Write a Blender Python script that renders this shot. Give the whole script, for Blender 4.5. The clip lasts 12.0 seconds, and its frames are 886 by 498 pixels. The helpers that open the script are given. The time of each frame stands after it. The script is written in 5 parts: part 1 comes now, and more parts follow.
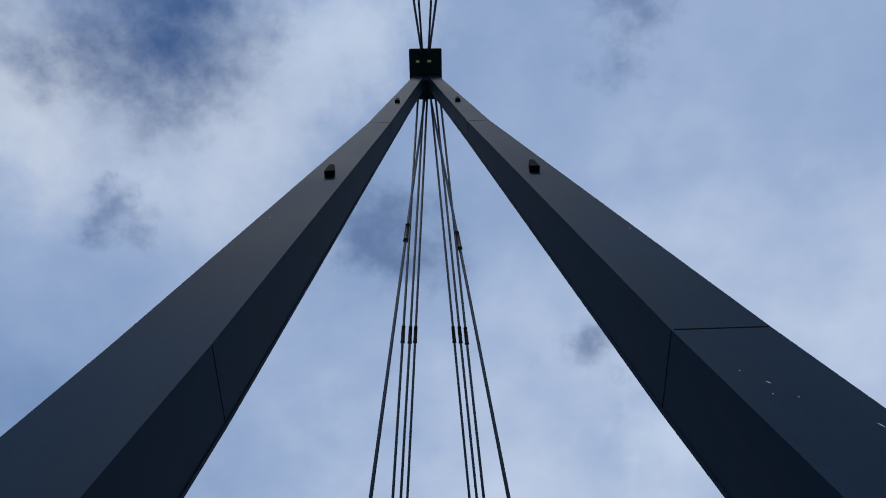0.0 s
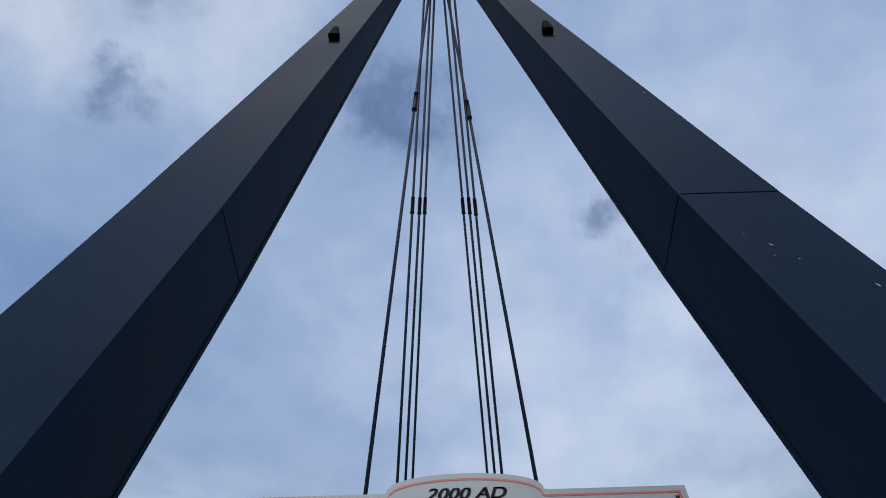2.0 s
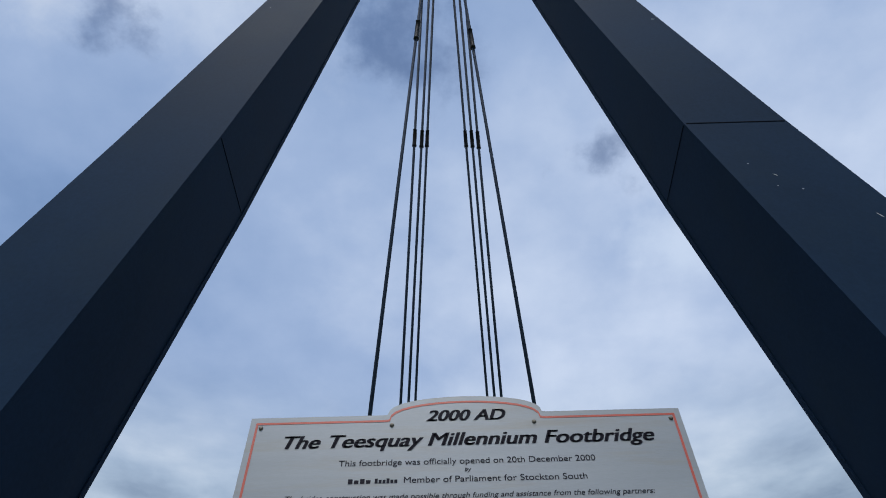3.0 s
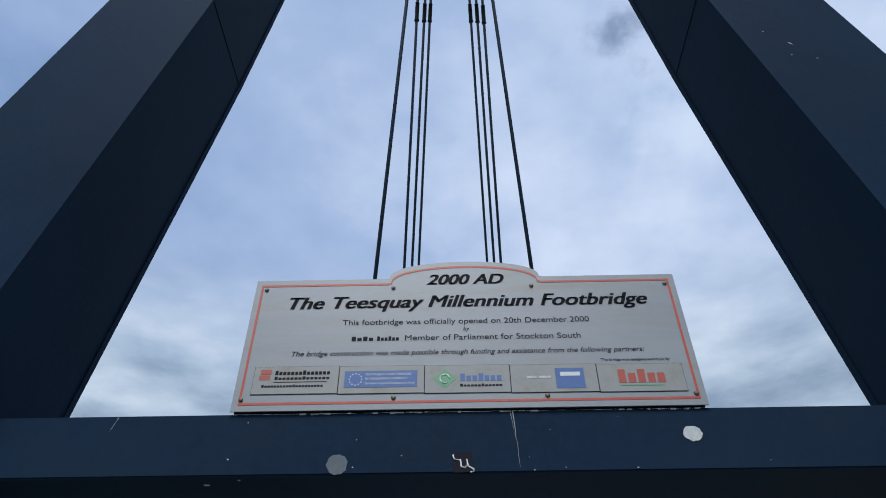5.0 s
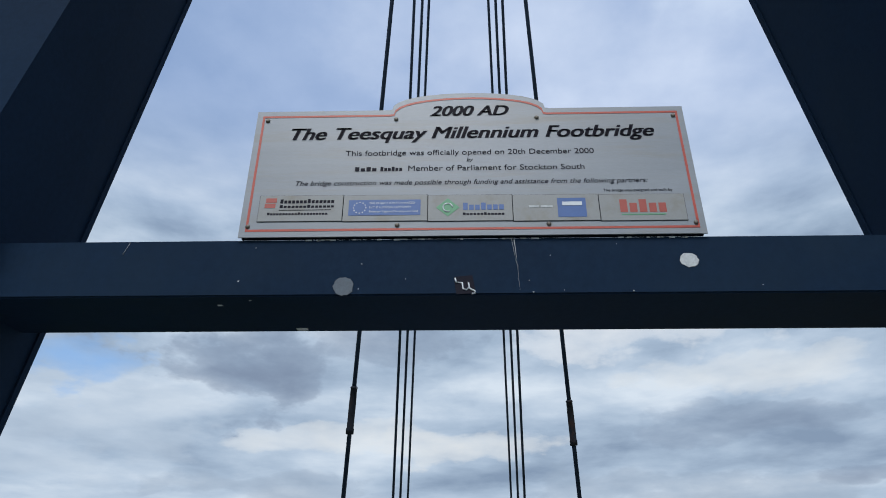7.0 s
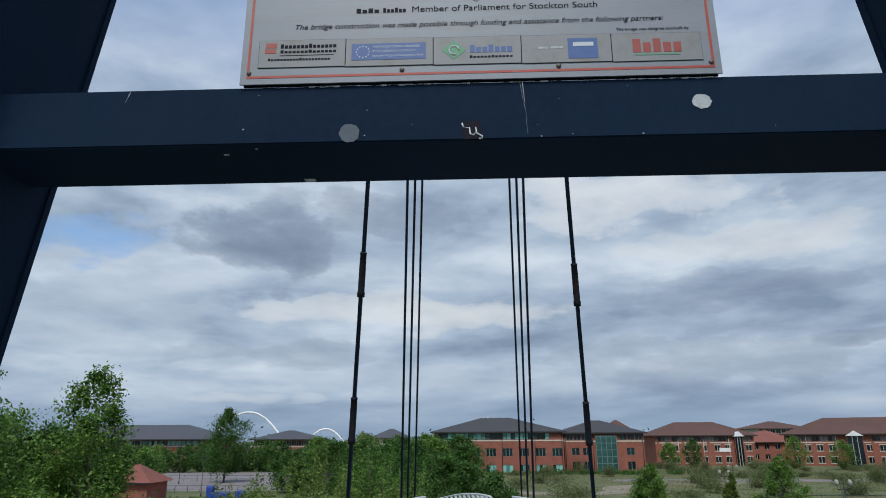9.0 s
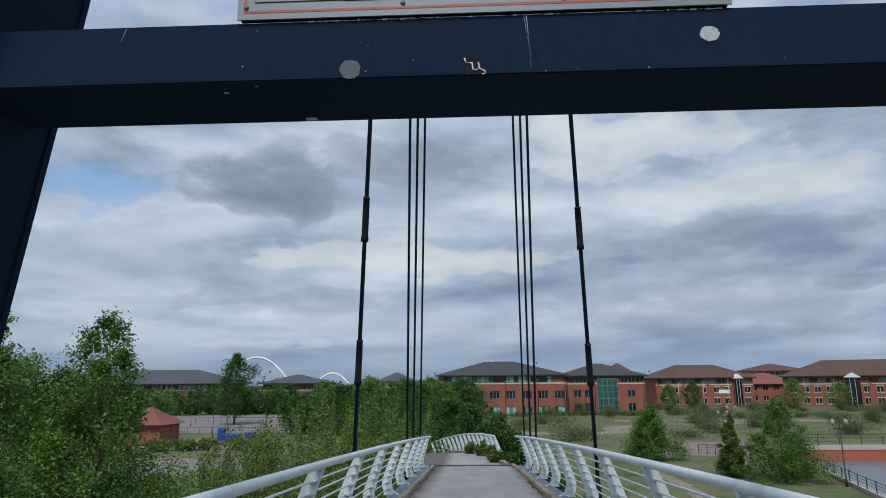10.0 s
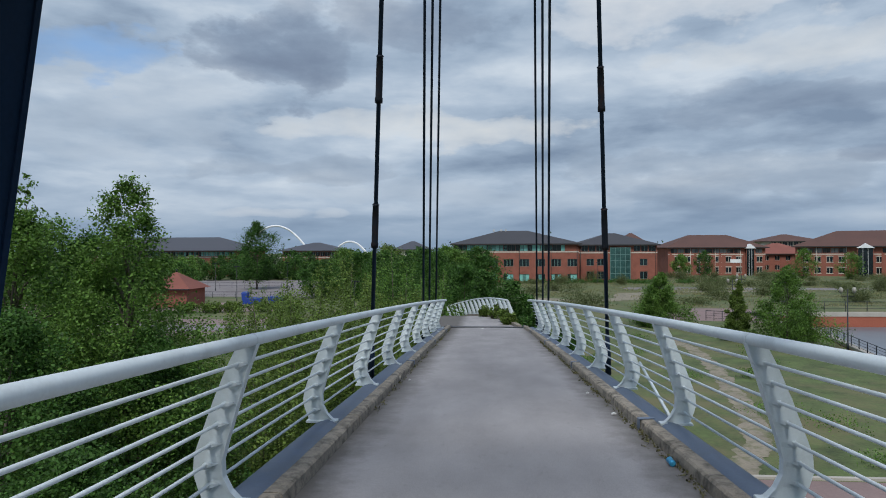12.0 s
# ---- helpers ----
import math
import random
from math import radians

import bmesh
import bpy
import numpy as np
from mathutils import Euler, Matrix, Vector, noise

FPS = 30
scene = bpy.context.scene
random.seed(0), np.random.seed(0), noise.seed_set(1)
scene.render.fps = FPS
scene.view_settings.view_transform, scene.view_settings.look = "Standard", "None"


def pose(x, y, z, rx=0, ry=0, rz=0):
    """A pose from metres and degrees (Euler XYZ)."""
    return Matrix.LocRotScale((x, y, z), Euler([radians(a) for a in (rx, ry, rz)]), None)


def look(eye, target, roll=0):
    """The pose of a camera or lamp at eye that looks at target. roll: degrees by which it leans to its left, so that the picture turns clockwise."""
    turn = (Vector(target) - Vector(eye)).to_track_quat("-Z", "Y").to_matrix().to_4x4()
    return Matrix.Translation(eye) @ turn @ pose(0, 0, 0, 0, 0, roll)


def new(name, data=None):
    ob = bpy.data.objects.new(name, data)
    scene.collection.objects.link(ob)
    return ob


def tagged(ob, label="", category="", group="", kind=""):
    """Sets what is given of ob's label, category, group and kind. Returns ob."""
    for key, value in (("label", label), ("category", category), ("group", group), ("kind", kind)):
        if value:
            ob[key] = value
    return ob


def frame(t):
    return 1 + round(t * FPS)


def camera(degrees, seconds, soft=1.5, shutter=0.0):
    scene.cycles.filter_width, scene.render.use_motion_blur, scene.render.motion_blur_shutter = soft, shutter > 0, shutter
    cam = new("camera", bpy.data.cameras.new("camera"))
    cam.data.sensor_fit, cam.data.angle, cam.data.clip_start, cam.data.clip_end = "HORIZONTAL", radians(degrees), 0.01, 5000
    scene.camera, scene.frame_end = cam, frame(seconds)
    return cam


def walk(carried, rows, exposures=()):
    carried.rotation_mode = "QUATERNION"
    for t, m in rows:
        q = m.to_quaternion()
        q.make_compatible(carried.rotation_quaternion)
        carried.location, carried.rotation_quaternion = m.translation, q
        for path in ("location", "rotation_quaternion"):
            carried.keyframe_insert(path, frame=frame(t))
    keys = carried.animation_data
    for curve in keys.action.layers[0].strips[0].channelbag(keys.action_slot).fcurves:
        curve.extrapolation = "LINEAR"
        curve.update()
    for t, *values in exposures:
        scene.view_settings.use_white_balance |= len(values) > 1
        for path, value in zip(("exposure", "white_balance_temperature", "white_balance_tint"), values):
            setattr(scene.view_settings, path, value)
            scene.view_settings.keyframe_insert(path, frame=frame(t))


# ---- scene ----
# camera and its path
cam = camera(68.33, 12.0, soft=1.0)
ROWS = [
    (0.0, -0.153, -0.426, 2.152, -3.358, 65.89, 4.659), (0.5, -0.141, -0.41, 2.148, -2.191, 63.385, 3.841),
    (1.0, -0.131, -0.386, 2.136, -1.389, 60.651, 3.24), (1.5, -0.126, -0.364, 2.123, -0.799, 57.84, 2.54),
    (2.0, -0.126, -0.35, 2.106, -0.262, 54.945, 1.869), (2.5, -0.12, -0.329, 2.098, 0.139, 52.146, 1.503),
    (3.0, -0.117, -0.314, 2.084, 0.351, 49.279, 1.241), (5.0, -0.106, -0.249, 2.0, 0.921, 39.286, 0.459),
    (5.5, -0.102, -0.227, 1.968, 1.077, 36.518, 0.238), (6.0, -0.096, -0.195, 1.927, 1.224, 33.463, 0.066),
    (6.5, -0.097, -0.168, 1.896, 1.375, 30.264, -0.099), (7.0, -0.096, -0.148, 1.864, 1.55, 27.28, -0.186),
    (9.0, -0.102, -0.099, 1.738, 2.166, 16.257, 0.259), (9.5, -0.1, -0.099, 1.717, 2.293, 13.9, 0.403),
    (10.0, -0.1, -0.096, 1.696, 2.517, 11.577, 0.501), (10.5, -0.105, -0.073, 1.676, 2.793, 8.996, 0.492),
    (11.0, -0.1, -0.033, 1.651, 3.189, 6.25, 0.53), (11.5, -0.105, -0.008, 1.624, 3.543, 3.358, 0.197),
    (12.0, -0.115, 0.0, 1.598, 3.936, 0.205, 0.187),
]


def aim(x, y, z, yaw, pitch, lean):
    a, b = radians(yaw), radians(pitch)
    way = Vector((-math.sin(a) * math.cos(b), math.cos(a) * math.cos(b), math.sin(b)))
    return look((x, y, z), Vector((x, y, z)) + way, -lean)


walk(cam, [(t, aim(*row)) for t, *row in ROWS], exposures=[(0.0, 0.0), (2.0, 0.05), (5.0, 0.25), (7.0, 0.18), (9.0, 0.05), (12.0, 0.0)])

# sky: clear Nishita sky behind broken, layered cloud
SUN_ELEV, SUN_TURN = 54.0, 187.0
world = bpy.data.worlds.new("sky")
scene.world = world
world.use_nodes = True
wn, wl = world.node_tree.nodes, world.node_tree.links
wn.clear()


def node(tree, kind, values=(), operation=""):
    n = tree.nodes.new(kind)
    if operation:
        n.operation = operation
    for k, v in dict(values).items():
        n.inputs[k].default_value = v
    return n


def link(tree, a, b):
    tree.links.new(a, b)


def mathn(tree, op, a, b=None, clamp=False):
    n = tree.nodes.new("ShaderNodeMath")
    n.operation, n.use_clamp = op, clamp
    for i, v in enumerate((a, b)):
        if v is None:
            continue
        if isinstance(v, (int, float)):
            n.inputs[i].default_value = v
        else:
            tree.links.new(v, n.inputs[i])
    return n.outputs[0]


def ramp(tree, value, stops, smooth=False):
    n = tree.nodes.new("ShaderNodeValToRGB")
    if smooth:
        n.color_ramp.interpolation = "EASE"
    while len(n.color_ramp.elements) < len(stops):
        n.color_ramp.elements.new(0.5)
    for e, (p, c) in zip(n.color_ramp.elements, stops):
        e.position = p
        e.color = (c, c, c, 1) if isinstance(c, (int, float)) else (*c, 1)
    tree.links.new(value, n.inputs[0])
    return n.outputs[0]


def mixc(tree, fac, a, b, mode="MIX"):
    n = tree.nodes.new("ShaderNodeMix")
    n.data_type, n.blend_type = "RGBA", mode
    for i, v in ((0, fac), (6, a), (7, b)):
        if isinstance(v, (int, float)):
            n.inputs[i].default_value = v
        elif isinstance(v, tuple):
            n.inputs[i].default_value = (*v, 1)
        else:
            tree.links.new(v, n.inputs[i])
    return n.outputs[2]


wt = world.node_tree
sky = node(wt, "ShaderNodeTexSky")
sky.sky_type, sky.sun_disc = "NISHITA", False
sky.sun_elevation, sky.sun_rotation = radians(SUN_ELEV), radians(SUN_TURN)
coord = node(wt, "ShaderNodeTexCoord")
sep = node(wt, "ShaderNodeSeparateXYZ")
link(wt, coord.outputs["Generated"], sep.inputs[0])
dx, dy, dz = sep.outputs[0], sep.outputs[1], sep.outputs[2]
up = mathn(wt, "MAXIMUM", dz, 0.0)
deep = mathn(wt, "ADD", up, 0.22)
flat = node(wt, "ShaderNodeCombineXYZ")
link(wt, mathn(wt, "DIVIDE", dx, deep), flat.inputs[0])
link(wt, mathn(wt, "DIVIDE", dy, deep), flat.inputs[1])


def cloud(scale, detail, rough, shift, lac=2.0):
    m = node(wt, "ShaderNodeMapping")
    m.inputs["Location"].default_value = shift
    link(wt, flat.outputs[0], m.inputs[0])
    n = node(wt, "ShaderNodeTexNoise", {"Scale": scale, "Detail": detail, "Roughness": rough, "Lacunarity": lac})
    link(wt, m.outputs[0], n.inputs["Vector"])
    return n.outputs[0]


def gap(x, y, z, width):
    """A soft opening in the cloud round one direction of the sky."""
    far = node(wt, "ShaderNodeVectorMath", operation="DISTANCE")
    wob = node(wt, "ShaderNodeVectorMath", operation="ADD")
    nz = node(wt, "ShaderNodeTexNoise", {"Scale": 5.5, "Detail": 6.0, "Roughness": 0.62})
    link(wt, coord.outputs["Generated"], nz.inputs["Vector"])
    sc = node(wt, "ShaderNodeVectorMath", operation="MULTIPLY_ADD")
    sc.inputs[1].default_value, sc.inputs[2].default_value = (0.36,) * 3, (-0.18,) * 3
    link(wt, nz.outputs["Color"], sc.inputs[0])
    link(wt, coord.outputs["Generated"], wob.inputs[0])
    link(wt, sc.outputs[0], wob.inputs[1])
    link(wt, wob.outputs[0], far.inputs[0])
    far.inputs[1].default_value = Vector((x, y, z)).normalized()
    return ramp(wt, mathn(wt, "DIVIDE", far.outputs["Value"], width), [(0.05, 1.0), (1.0, 0.0)], True)


big = cloud(0.62, 4.0, 0.5, (3.1, 1.7, 0.0))
fine = cloud(1.9, 8.0, 0.54, (7.3, 2.2, 0.4))
wisp = cloud(6.5, 7.0, 0.6, (1.3, 5.2, 0.7))
body = mathn(wt, "ADD", mathn(wt, "MULTIPLY", big, 0.52), mathn(wt, "ADD", mathn(wt, "MULTIPLY", fine, 0.40), mathn(wt, "MULTIPLY", wisp, 0.08)))
# pale high cloud overhead
high = ramp(wt, body, [(0.37, (0.13, 0.225, 0.42)), (0.45, (0.22, 0.325, 0.54)), (0.54, (0.32, 0.425, 0.635)), (0.64, (0.53, 0.62, 0.79))])
# flat layers of grey stratocumulus ahead: compass angle and height drive a long, low pattern
turn = mathn(wt, "ARCTAN2", dx, dy)
rise = mathn(wt, "ARCSINE", dz)


def layer(wide, tall, detail, rough, shift, warp):
    v = node(wt, "ShaderNodeCombineXYZ")
    link(wt, mathn(wt, "MULTIPLY", turn, wide), v.inputs[0])
    link(wt, mathn(wt, "MULTIPLY", mathn(wt, "POWER", mathn(wt, "MAXIMUM", rise, 0.0), 0.75), tall), v.inputs[1])
    v.inputs[2].default_value = shift
    n = node(wt, "ShaderNodeTexNoise", {"Scale": 1.0, "Detail": detail, "Roughness": rough, "Distortion": warp})
    link(wt, v.outputs[0], n.inputs["Vector"])
    return n.outputs[0]


sheet = mathn(wt, "ADD", mathn(wt, "MULTIPLY", layer(4.2, 12.0, 6.0, 0.46, 2.6, 0.2), 0.79), mathn(wt, "MULTIPLY", layer(12.0, 36.0, 8.0, 0.6, 6.1, 0.15), 0.21))
low = ramp(wt, sheet, [(0.34, (0.21, 0.285, 0.40)), (0.46, (0.335, 0.43, 0.555)), (0.54, (0.43, 0.525, 0.645)), (0.66, (0.60, 0.68, 0.77))])
wob1, wob2 = layer(9.0, 17.0, 6.0, 0.55, 1.1, 0.1), layer(9.0, 17.0, 6.0, 0.55, 9.4, 0.1)


def bank(a, e, wa, we):
    """A long, ragged cloud bank round one compass angle and height, in degrees."""
    p = mathn(wt, "ADD", mathn(wt, "DIVIDE", mathn(wt, "SUBTRACT", turn, radians(a)), radians(wa)), mathn(wt, "MULTIPLY", mathn(wt, "SUBTRACT", wob1, 0.5), 3.0))
    q = mathn(wt, "ADD", mathn(wt, "DIVIDE", mathn(wt, "SUBTRACT", rise, radians(e)), radians(we)), mathn(wt, "MULTIPLY", mathn(wt, "SUBTRACT", wob2, 0.5), 3.4))
    r = mathn(wt, "SQRT", mathn(wt, "ADD", mathn(wt, "MULTIPLY", p, p), mathn(wt, "MULTIPLY", q, q)))
    return ramp(wt, r, [(0.1, 1.0), (0.75, 0.55), (1.45, 0.0)])


GREY, PALE, CREAMY = (0.185, 0.24, 0.34), (0.45, 0.53, 0.63), (0.66, 0.69, 0.71)
for a, e, wa, we, f, c in (
    (-18.5, 15.8, 8.5, 3.4, 0.85, GREY), (-10, 19.5, 9, 2.2, 0.6, GREY), (-31.5, 15.0, 6, 2.6, 0.85, (0.24, 0.42, 0.72)), (-30, 10.5, 10, 3.0, 0.5, PALE),
    (0.5, 10.2, 8, 1.9, 0.8, CREAMY), (-11, 11.0, 9, 1.2, 0.6, CREAMY), (14, 20.0, 10, 3.2, 0.8, (0.66, 0.70, 0.75)), (24, 15.2, 10, 1.6, 0.55, CREAMY)):
    low = mixc(wt, mathn(wt, "MULTIPLY", bank(a, e, wa, we), f), low, c)
for a, e, wa, we, f, c in (
    (20, 6.0, 15, 2.2, 0.6, (0.25, 0.32, 0.42)), (24, 11.5, 9, 1.6, 0.5, GREY), (31, 7.0, 4, 0.8, 0.7, GREY), (-5, 5.0, 11, 1.2, 0.55, PALE),
    (-16, 7.0, 10, 1.3, 0.5, (0.25, 0.315, 0.41)), (-20, 3.3, 4.5, 0.45, 0.8, (0.60, 0.66, 0.73)), (-13.5, 3.3, 2.0, 0.4, 0.7, (0.60, 0.66, 0.73)), (8, 4.2, 5, 0.8, 0.5, PALE)):
    low = mixc(wt, mathn(wt, "MULTIPLY", bank(a, e, wa, we), f), low, c)
tall = ramp(wt, up, [(0.40, 0.0), (0.64, 1.0)], True)
clouds = mixc(wt, tall, low, high)
# white banks overhead
for x, y, z, w, f, c in (
    (-0.261, 0.222, 0.939, 0.26, 0.55, (0.66, 0.73, 0.84)), (-0.493, 0.139, 0.859, 0.20, 0.7, (0.64, 0.70, 0.79)), (-0.102, 0.098, 0.99, 0.17, 0.6, (0.62, 0.71, 0.85)),
    (0.341, 0.618, 0.709, 0.12, 0.45, (0.60, 0.70, 0.85))):
    clouds = mixc(wt, mathn(wt, "MULTIPLY", gap(x, y, z, w), f), clouds, c)
base = ramp(wt, up, [(0.0, 1.0), (0.09, 0.0)], True)
clouds = mixc(wt, mathn(wt, "MULTIPLY", base, 0.75), clouds, (0.23, 0.325, 0.46))
opening = mathn(wt, "MULTIPLY", gap(-0.36, 0.09, 0.93, 0.21), 1.0)
for g in ((-0.057, 0.396, 0.916, 0.11), (-0.402, 0.318, 0.858, 0.08), (0.309, 0.079, 0.948, 0.10), (0.25, 0.511, 0.823, 0.08)):
    opening = mathn(wt, "MAXIMUM", opening, mathn(wt, "MULTIPLY", gap(*g), 0.55))
blue = node(wt, "ShaderNodeVectorMath", operation="MULTIPLY")
blue.inputs[1].default_value = (0.024, 0.047, 0.076)
link(wt, sky.outputs[0], blue.inputs[0])
seen = mixc(wt, mathn(wt, "MULTIPLY", opening, 0.95), clouds, blue.outputs[0])
bg = node(wt, "ShaderNodeBackground", {"Strength": 1.0})
link(wt, seen, bg.inputs[0])
wo = node(wt, "ShaderNodeOutputWorld")
link(wt, bg.outputs[0], wo.inputs[0])

sun = new("sun", bpy.data.lights.new("sun", "SUN"))
sun.data.energy, sun.data.angle, sun.data.color = 2.8, radians(22), (1.0, 0.985, 0.95)
_a, _e = radians(SUN_TURN), radians(SUN_ELEV)
sun.matrix_basis = look((0, 0, 60), (-60 * math.sin(_a) * math.cos(_e), -60 * math.cos(_a) * math.cos(_e), 60 - 60 * math.sin(_e)))


# materials
def material(name, color, rough=0.6, metal=0.0, vary=0.25, scale=3.0, fine_scale=40.0, bump=0.1, dirt=None, dirt_amount=0.4, dirt_scale=1.2, island=0.0, piece=0.0, coat=0.0, translucent=0.0, stretch=(1, 1, 1), dirt_from=0.5, spec=0.5):
    m = bpy.data.materials.new(name)
    m.use_nodes = True
    t = m.node_tree
    t.nodes.clear()
    out = node(t, "ShaderNodeOutputMaterial")
    b = node(t, "ShaderNodeBsdfPrincipled", {"Roughness": rough, "Metallic": metal, "Coat Weight": coat, "Specular IOR Level": spec})
    co = node(t, "ShaderNodeTexCoord")
    mp = node(t, "ShaderNodeMapping")
    mp.inputs["Scale"].default_value = stretch
    link(t, co.outputs["Object"], mp.inputs[0])
    n1 = node(t, "ShaderNodeTexNoise", {"Scale": scale, "Detail": 5.0, "Roughness": 0.6})
    n2 = node(t, "ShaderNodeTexNoise", {"Scale": fine_scale, "Detail": 3.0, "Roughness": 0.6})
    for n in (n1, n2):
        link(t, mp.outputs[0], n.inputs["Vector"])
    f = mathn(t, "ADD", mathn(t, "MULTIPLY", n1.outputs[0], 0.6), mathn(t, "MULTIPLY", n2.outputs[0], 0.4))
    if island:
        geo = node(t, "ShaderNodeNewGeometry")
        f = mathn(t, "ADD", f, mathn(t, "MULTIPLY", mathn(t, "SUBTRACT", geo.outputs["Random Per Island"], 0.5), island))
    if piece:
        info = node(t, "ShaderNodeObjectInfo")
        f = mathn(t, "ADD", f, mathn(t, "MULTIPLY", mathn(t, "SUBTRACT", info.outputs["Random"], 0.5), piece))
    lo, hi = tuple(c * (1 - vary) for c in color), tuple(min(1.0, c * (1 + vary)) for c in color)
    c = ramp(t, f, [(0.3, lo), (0.5, color), (0.7, hi)])
    if dirt:
        n3 = node(t, "ShaderNodeTexNoise", {"Scale": dirt_scale, "Detail": 8.0, "Roughness": 0.68})
        link(t, mp.outputs[0], n3.inputs["Vector"])
        fac = mathn(t, "MULTIPLY", ramp(t, n3.outputs[0], [(dirt_from, 0.0), (dirt_from + 0.18, 1.0)]), dirt_amount)
        c = mixc(t, fac, c, dirt)
    link(t, c, b.inputs["Base Color"])
    r = mathn(t, "ADD", rough - 0.08, mathn(t, "MULTIPLY", n1.outputs[0], 0.16), True)
    link(t, r, b.inputs["Roughness"])
    if bump:
        bp = node(t, "ShaderNodeBump", {"Strength": bump, "Distance": 0.02})
        link(t, f, bp.inputs["Height"])
        link(t, bp.outputs[0], b.inputs["Normal"])
    if translucent:
        tr = node(t, "ShaderNodeBsdfTranslucent")
        link(t, c, tr.inputs[0])
        mx = node(t, "ShaderNodeMixShader", {0: translucent})
        link(t, b.outputs[0], mx.inputs[1])
        link(t, tr.outputs[0], mx.inputs[2])
        link(t, mx.outputs[0], out.inputs[0])
    else:
        link(t, b.outputs[0], out.inputs[0])
    return m


STEEL_BLUE = material("navy_paint", (0.0086, 0.0205, 0.0435), 0.6, 0.0, 0.25, 0.7, 30, 0.02, dirt=(0.0125, 0.024, 0.041), dirt_amount=0.5, dirt_scale=0.8, spec=0.03)
CABLE = material("cable_steel", (0.020, 0.033, 0.060), 0.6, 0.0, 0.25, 4, 60, 0.05, spec=0.08)
SOCKET = material("socket_steel", (0.014, 0.017, 0.024), 0.55, 0.0, 0.3, 6, 60, 0.1, spec=0.1, dirt=(0.05, 0.026, 0.018), dirt_amount=0.6, dirt_scale=5)
SEAM = material("joint_and_gap_shade", (0.003, 0.005, 0.009), 0.8, 0, 0.2, 5, 40, 0.05, spec=0.02)
RAIL = material("pale_grey_paint", (0.62, 0.68, 0.69), 0.38, 0.0, 0.08, 1.5, 50, 0.03, dirt=(0.30, 0.33, 0.33), dirt_amount=0.35, dirt_scale=3)
TUBE_BLUE = material("edge_tube_paint", (0.10, 0.135, 0.195), 0.45, 0.0, 0.2, 1.5, 40, 0.04, dirt=(0.10, 0.12, 0.14), dirt_amount=0.5, dirt_scale=2)
DECK = material("worn_resin_surface", (0.285, 0.272, 0.268), 0.9, 0, 0.30, 1.1, 110, 0.3, dirt=(0.12, 0.115, 0.108), dirt_amount=0.5, dirt_scale=11.0, dirt_from=0.60, spec=0.15, stretch=(1, 0.4, 1))
KERB = material("weathered_concrete", (0.29, 0.25, 0.195), 0.9, 0, 0.4, 4, 70, 0.6, dirt=(0.05, 0.045, 0.035), dirt_amount=0.8, dirt_scale=7, dirt_from=0.46, piece=0.15)
SIGN = material("brushed_aluminium", (0.205, 0.228, 0.258), 0.5, 0.15, 0.12, 2, 120, 0.03, dirt=(0.20, 0.185, 0.155), dirt_amount=0.5, dirt_scale=3, stretch=(0.3, 1, 4))
PLATE = material("logo_plate", (0.215, 0.228, 0.235), 0.55, 0.05, 0.08, 4, 90, 0.02, dirt=(0.17, 0.155, 0.125), dirt_amount=0.6, dirt_scale=6)
RED = material("red_enamel", (0.36, 0.055, 0.035), 0.5, 0, 0.2, 6, 60, 0.02, dirt=(0.3, 0.26, 0.24), dirt_amount=0.5, dirt_scale=9, dirt_from=0.62)
INK = material("black_lettering", (0.012, 0.012, 0.02), 0.5, 0, 0.2, 10, 60, 0, dirt=(0.33, 0.33, 0.33), dirt_amount=0.5, dirt_scale=14, dirt_from=0.66, spec=0.06)
LOGO_BLUE = material("logo_blue", (0.04, 0.10, 0.28), 0.5, 0, 0.1, 6, 60, 0)
LOGO_GREEN = material("logo_green", (0.09, 0.27, 0.15), 0.5, 0, 0.1, 6, 60, 0)
LOGO_RED = material("logo_red", (0.30, 0.055, 0.04), 0.5, 0, 0.1, 6, 60, 0)
WHITE = material("white_print", (0.5, 0.54, 0.58), 0.5, 0, 0.08, 6, 60, 0)
BOLT = material("bolt_steel", (0.11, 0.10, 0.085), 0.5, 0.3, 0.3, 20, 100, 0.05)
STICKER = material("worn_sticker", (0.42, 0.45, 0.47), 0.7, 0, 0.3, 15, 80, 0.1, dirt=(0.16, 0.18, 0.2), dirt_amount=0.6, dirt_scale=25)
SCUFF = material("scuffed_paint", (0.085, 0.115, 0.15), 0.8, 0, 0.3, 15, 80, 0.1)
STICKER_OLD = material("faded_sticker", (0.07, 0.092, 0.118), 0.7, 0, 0.2, 15, 80, 0.1)


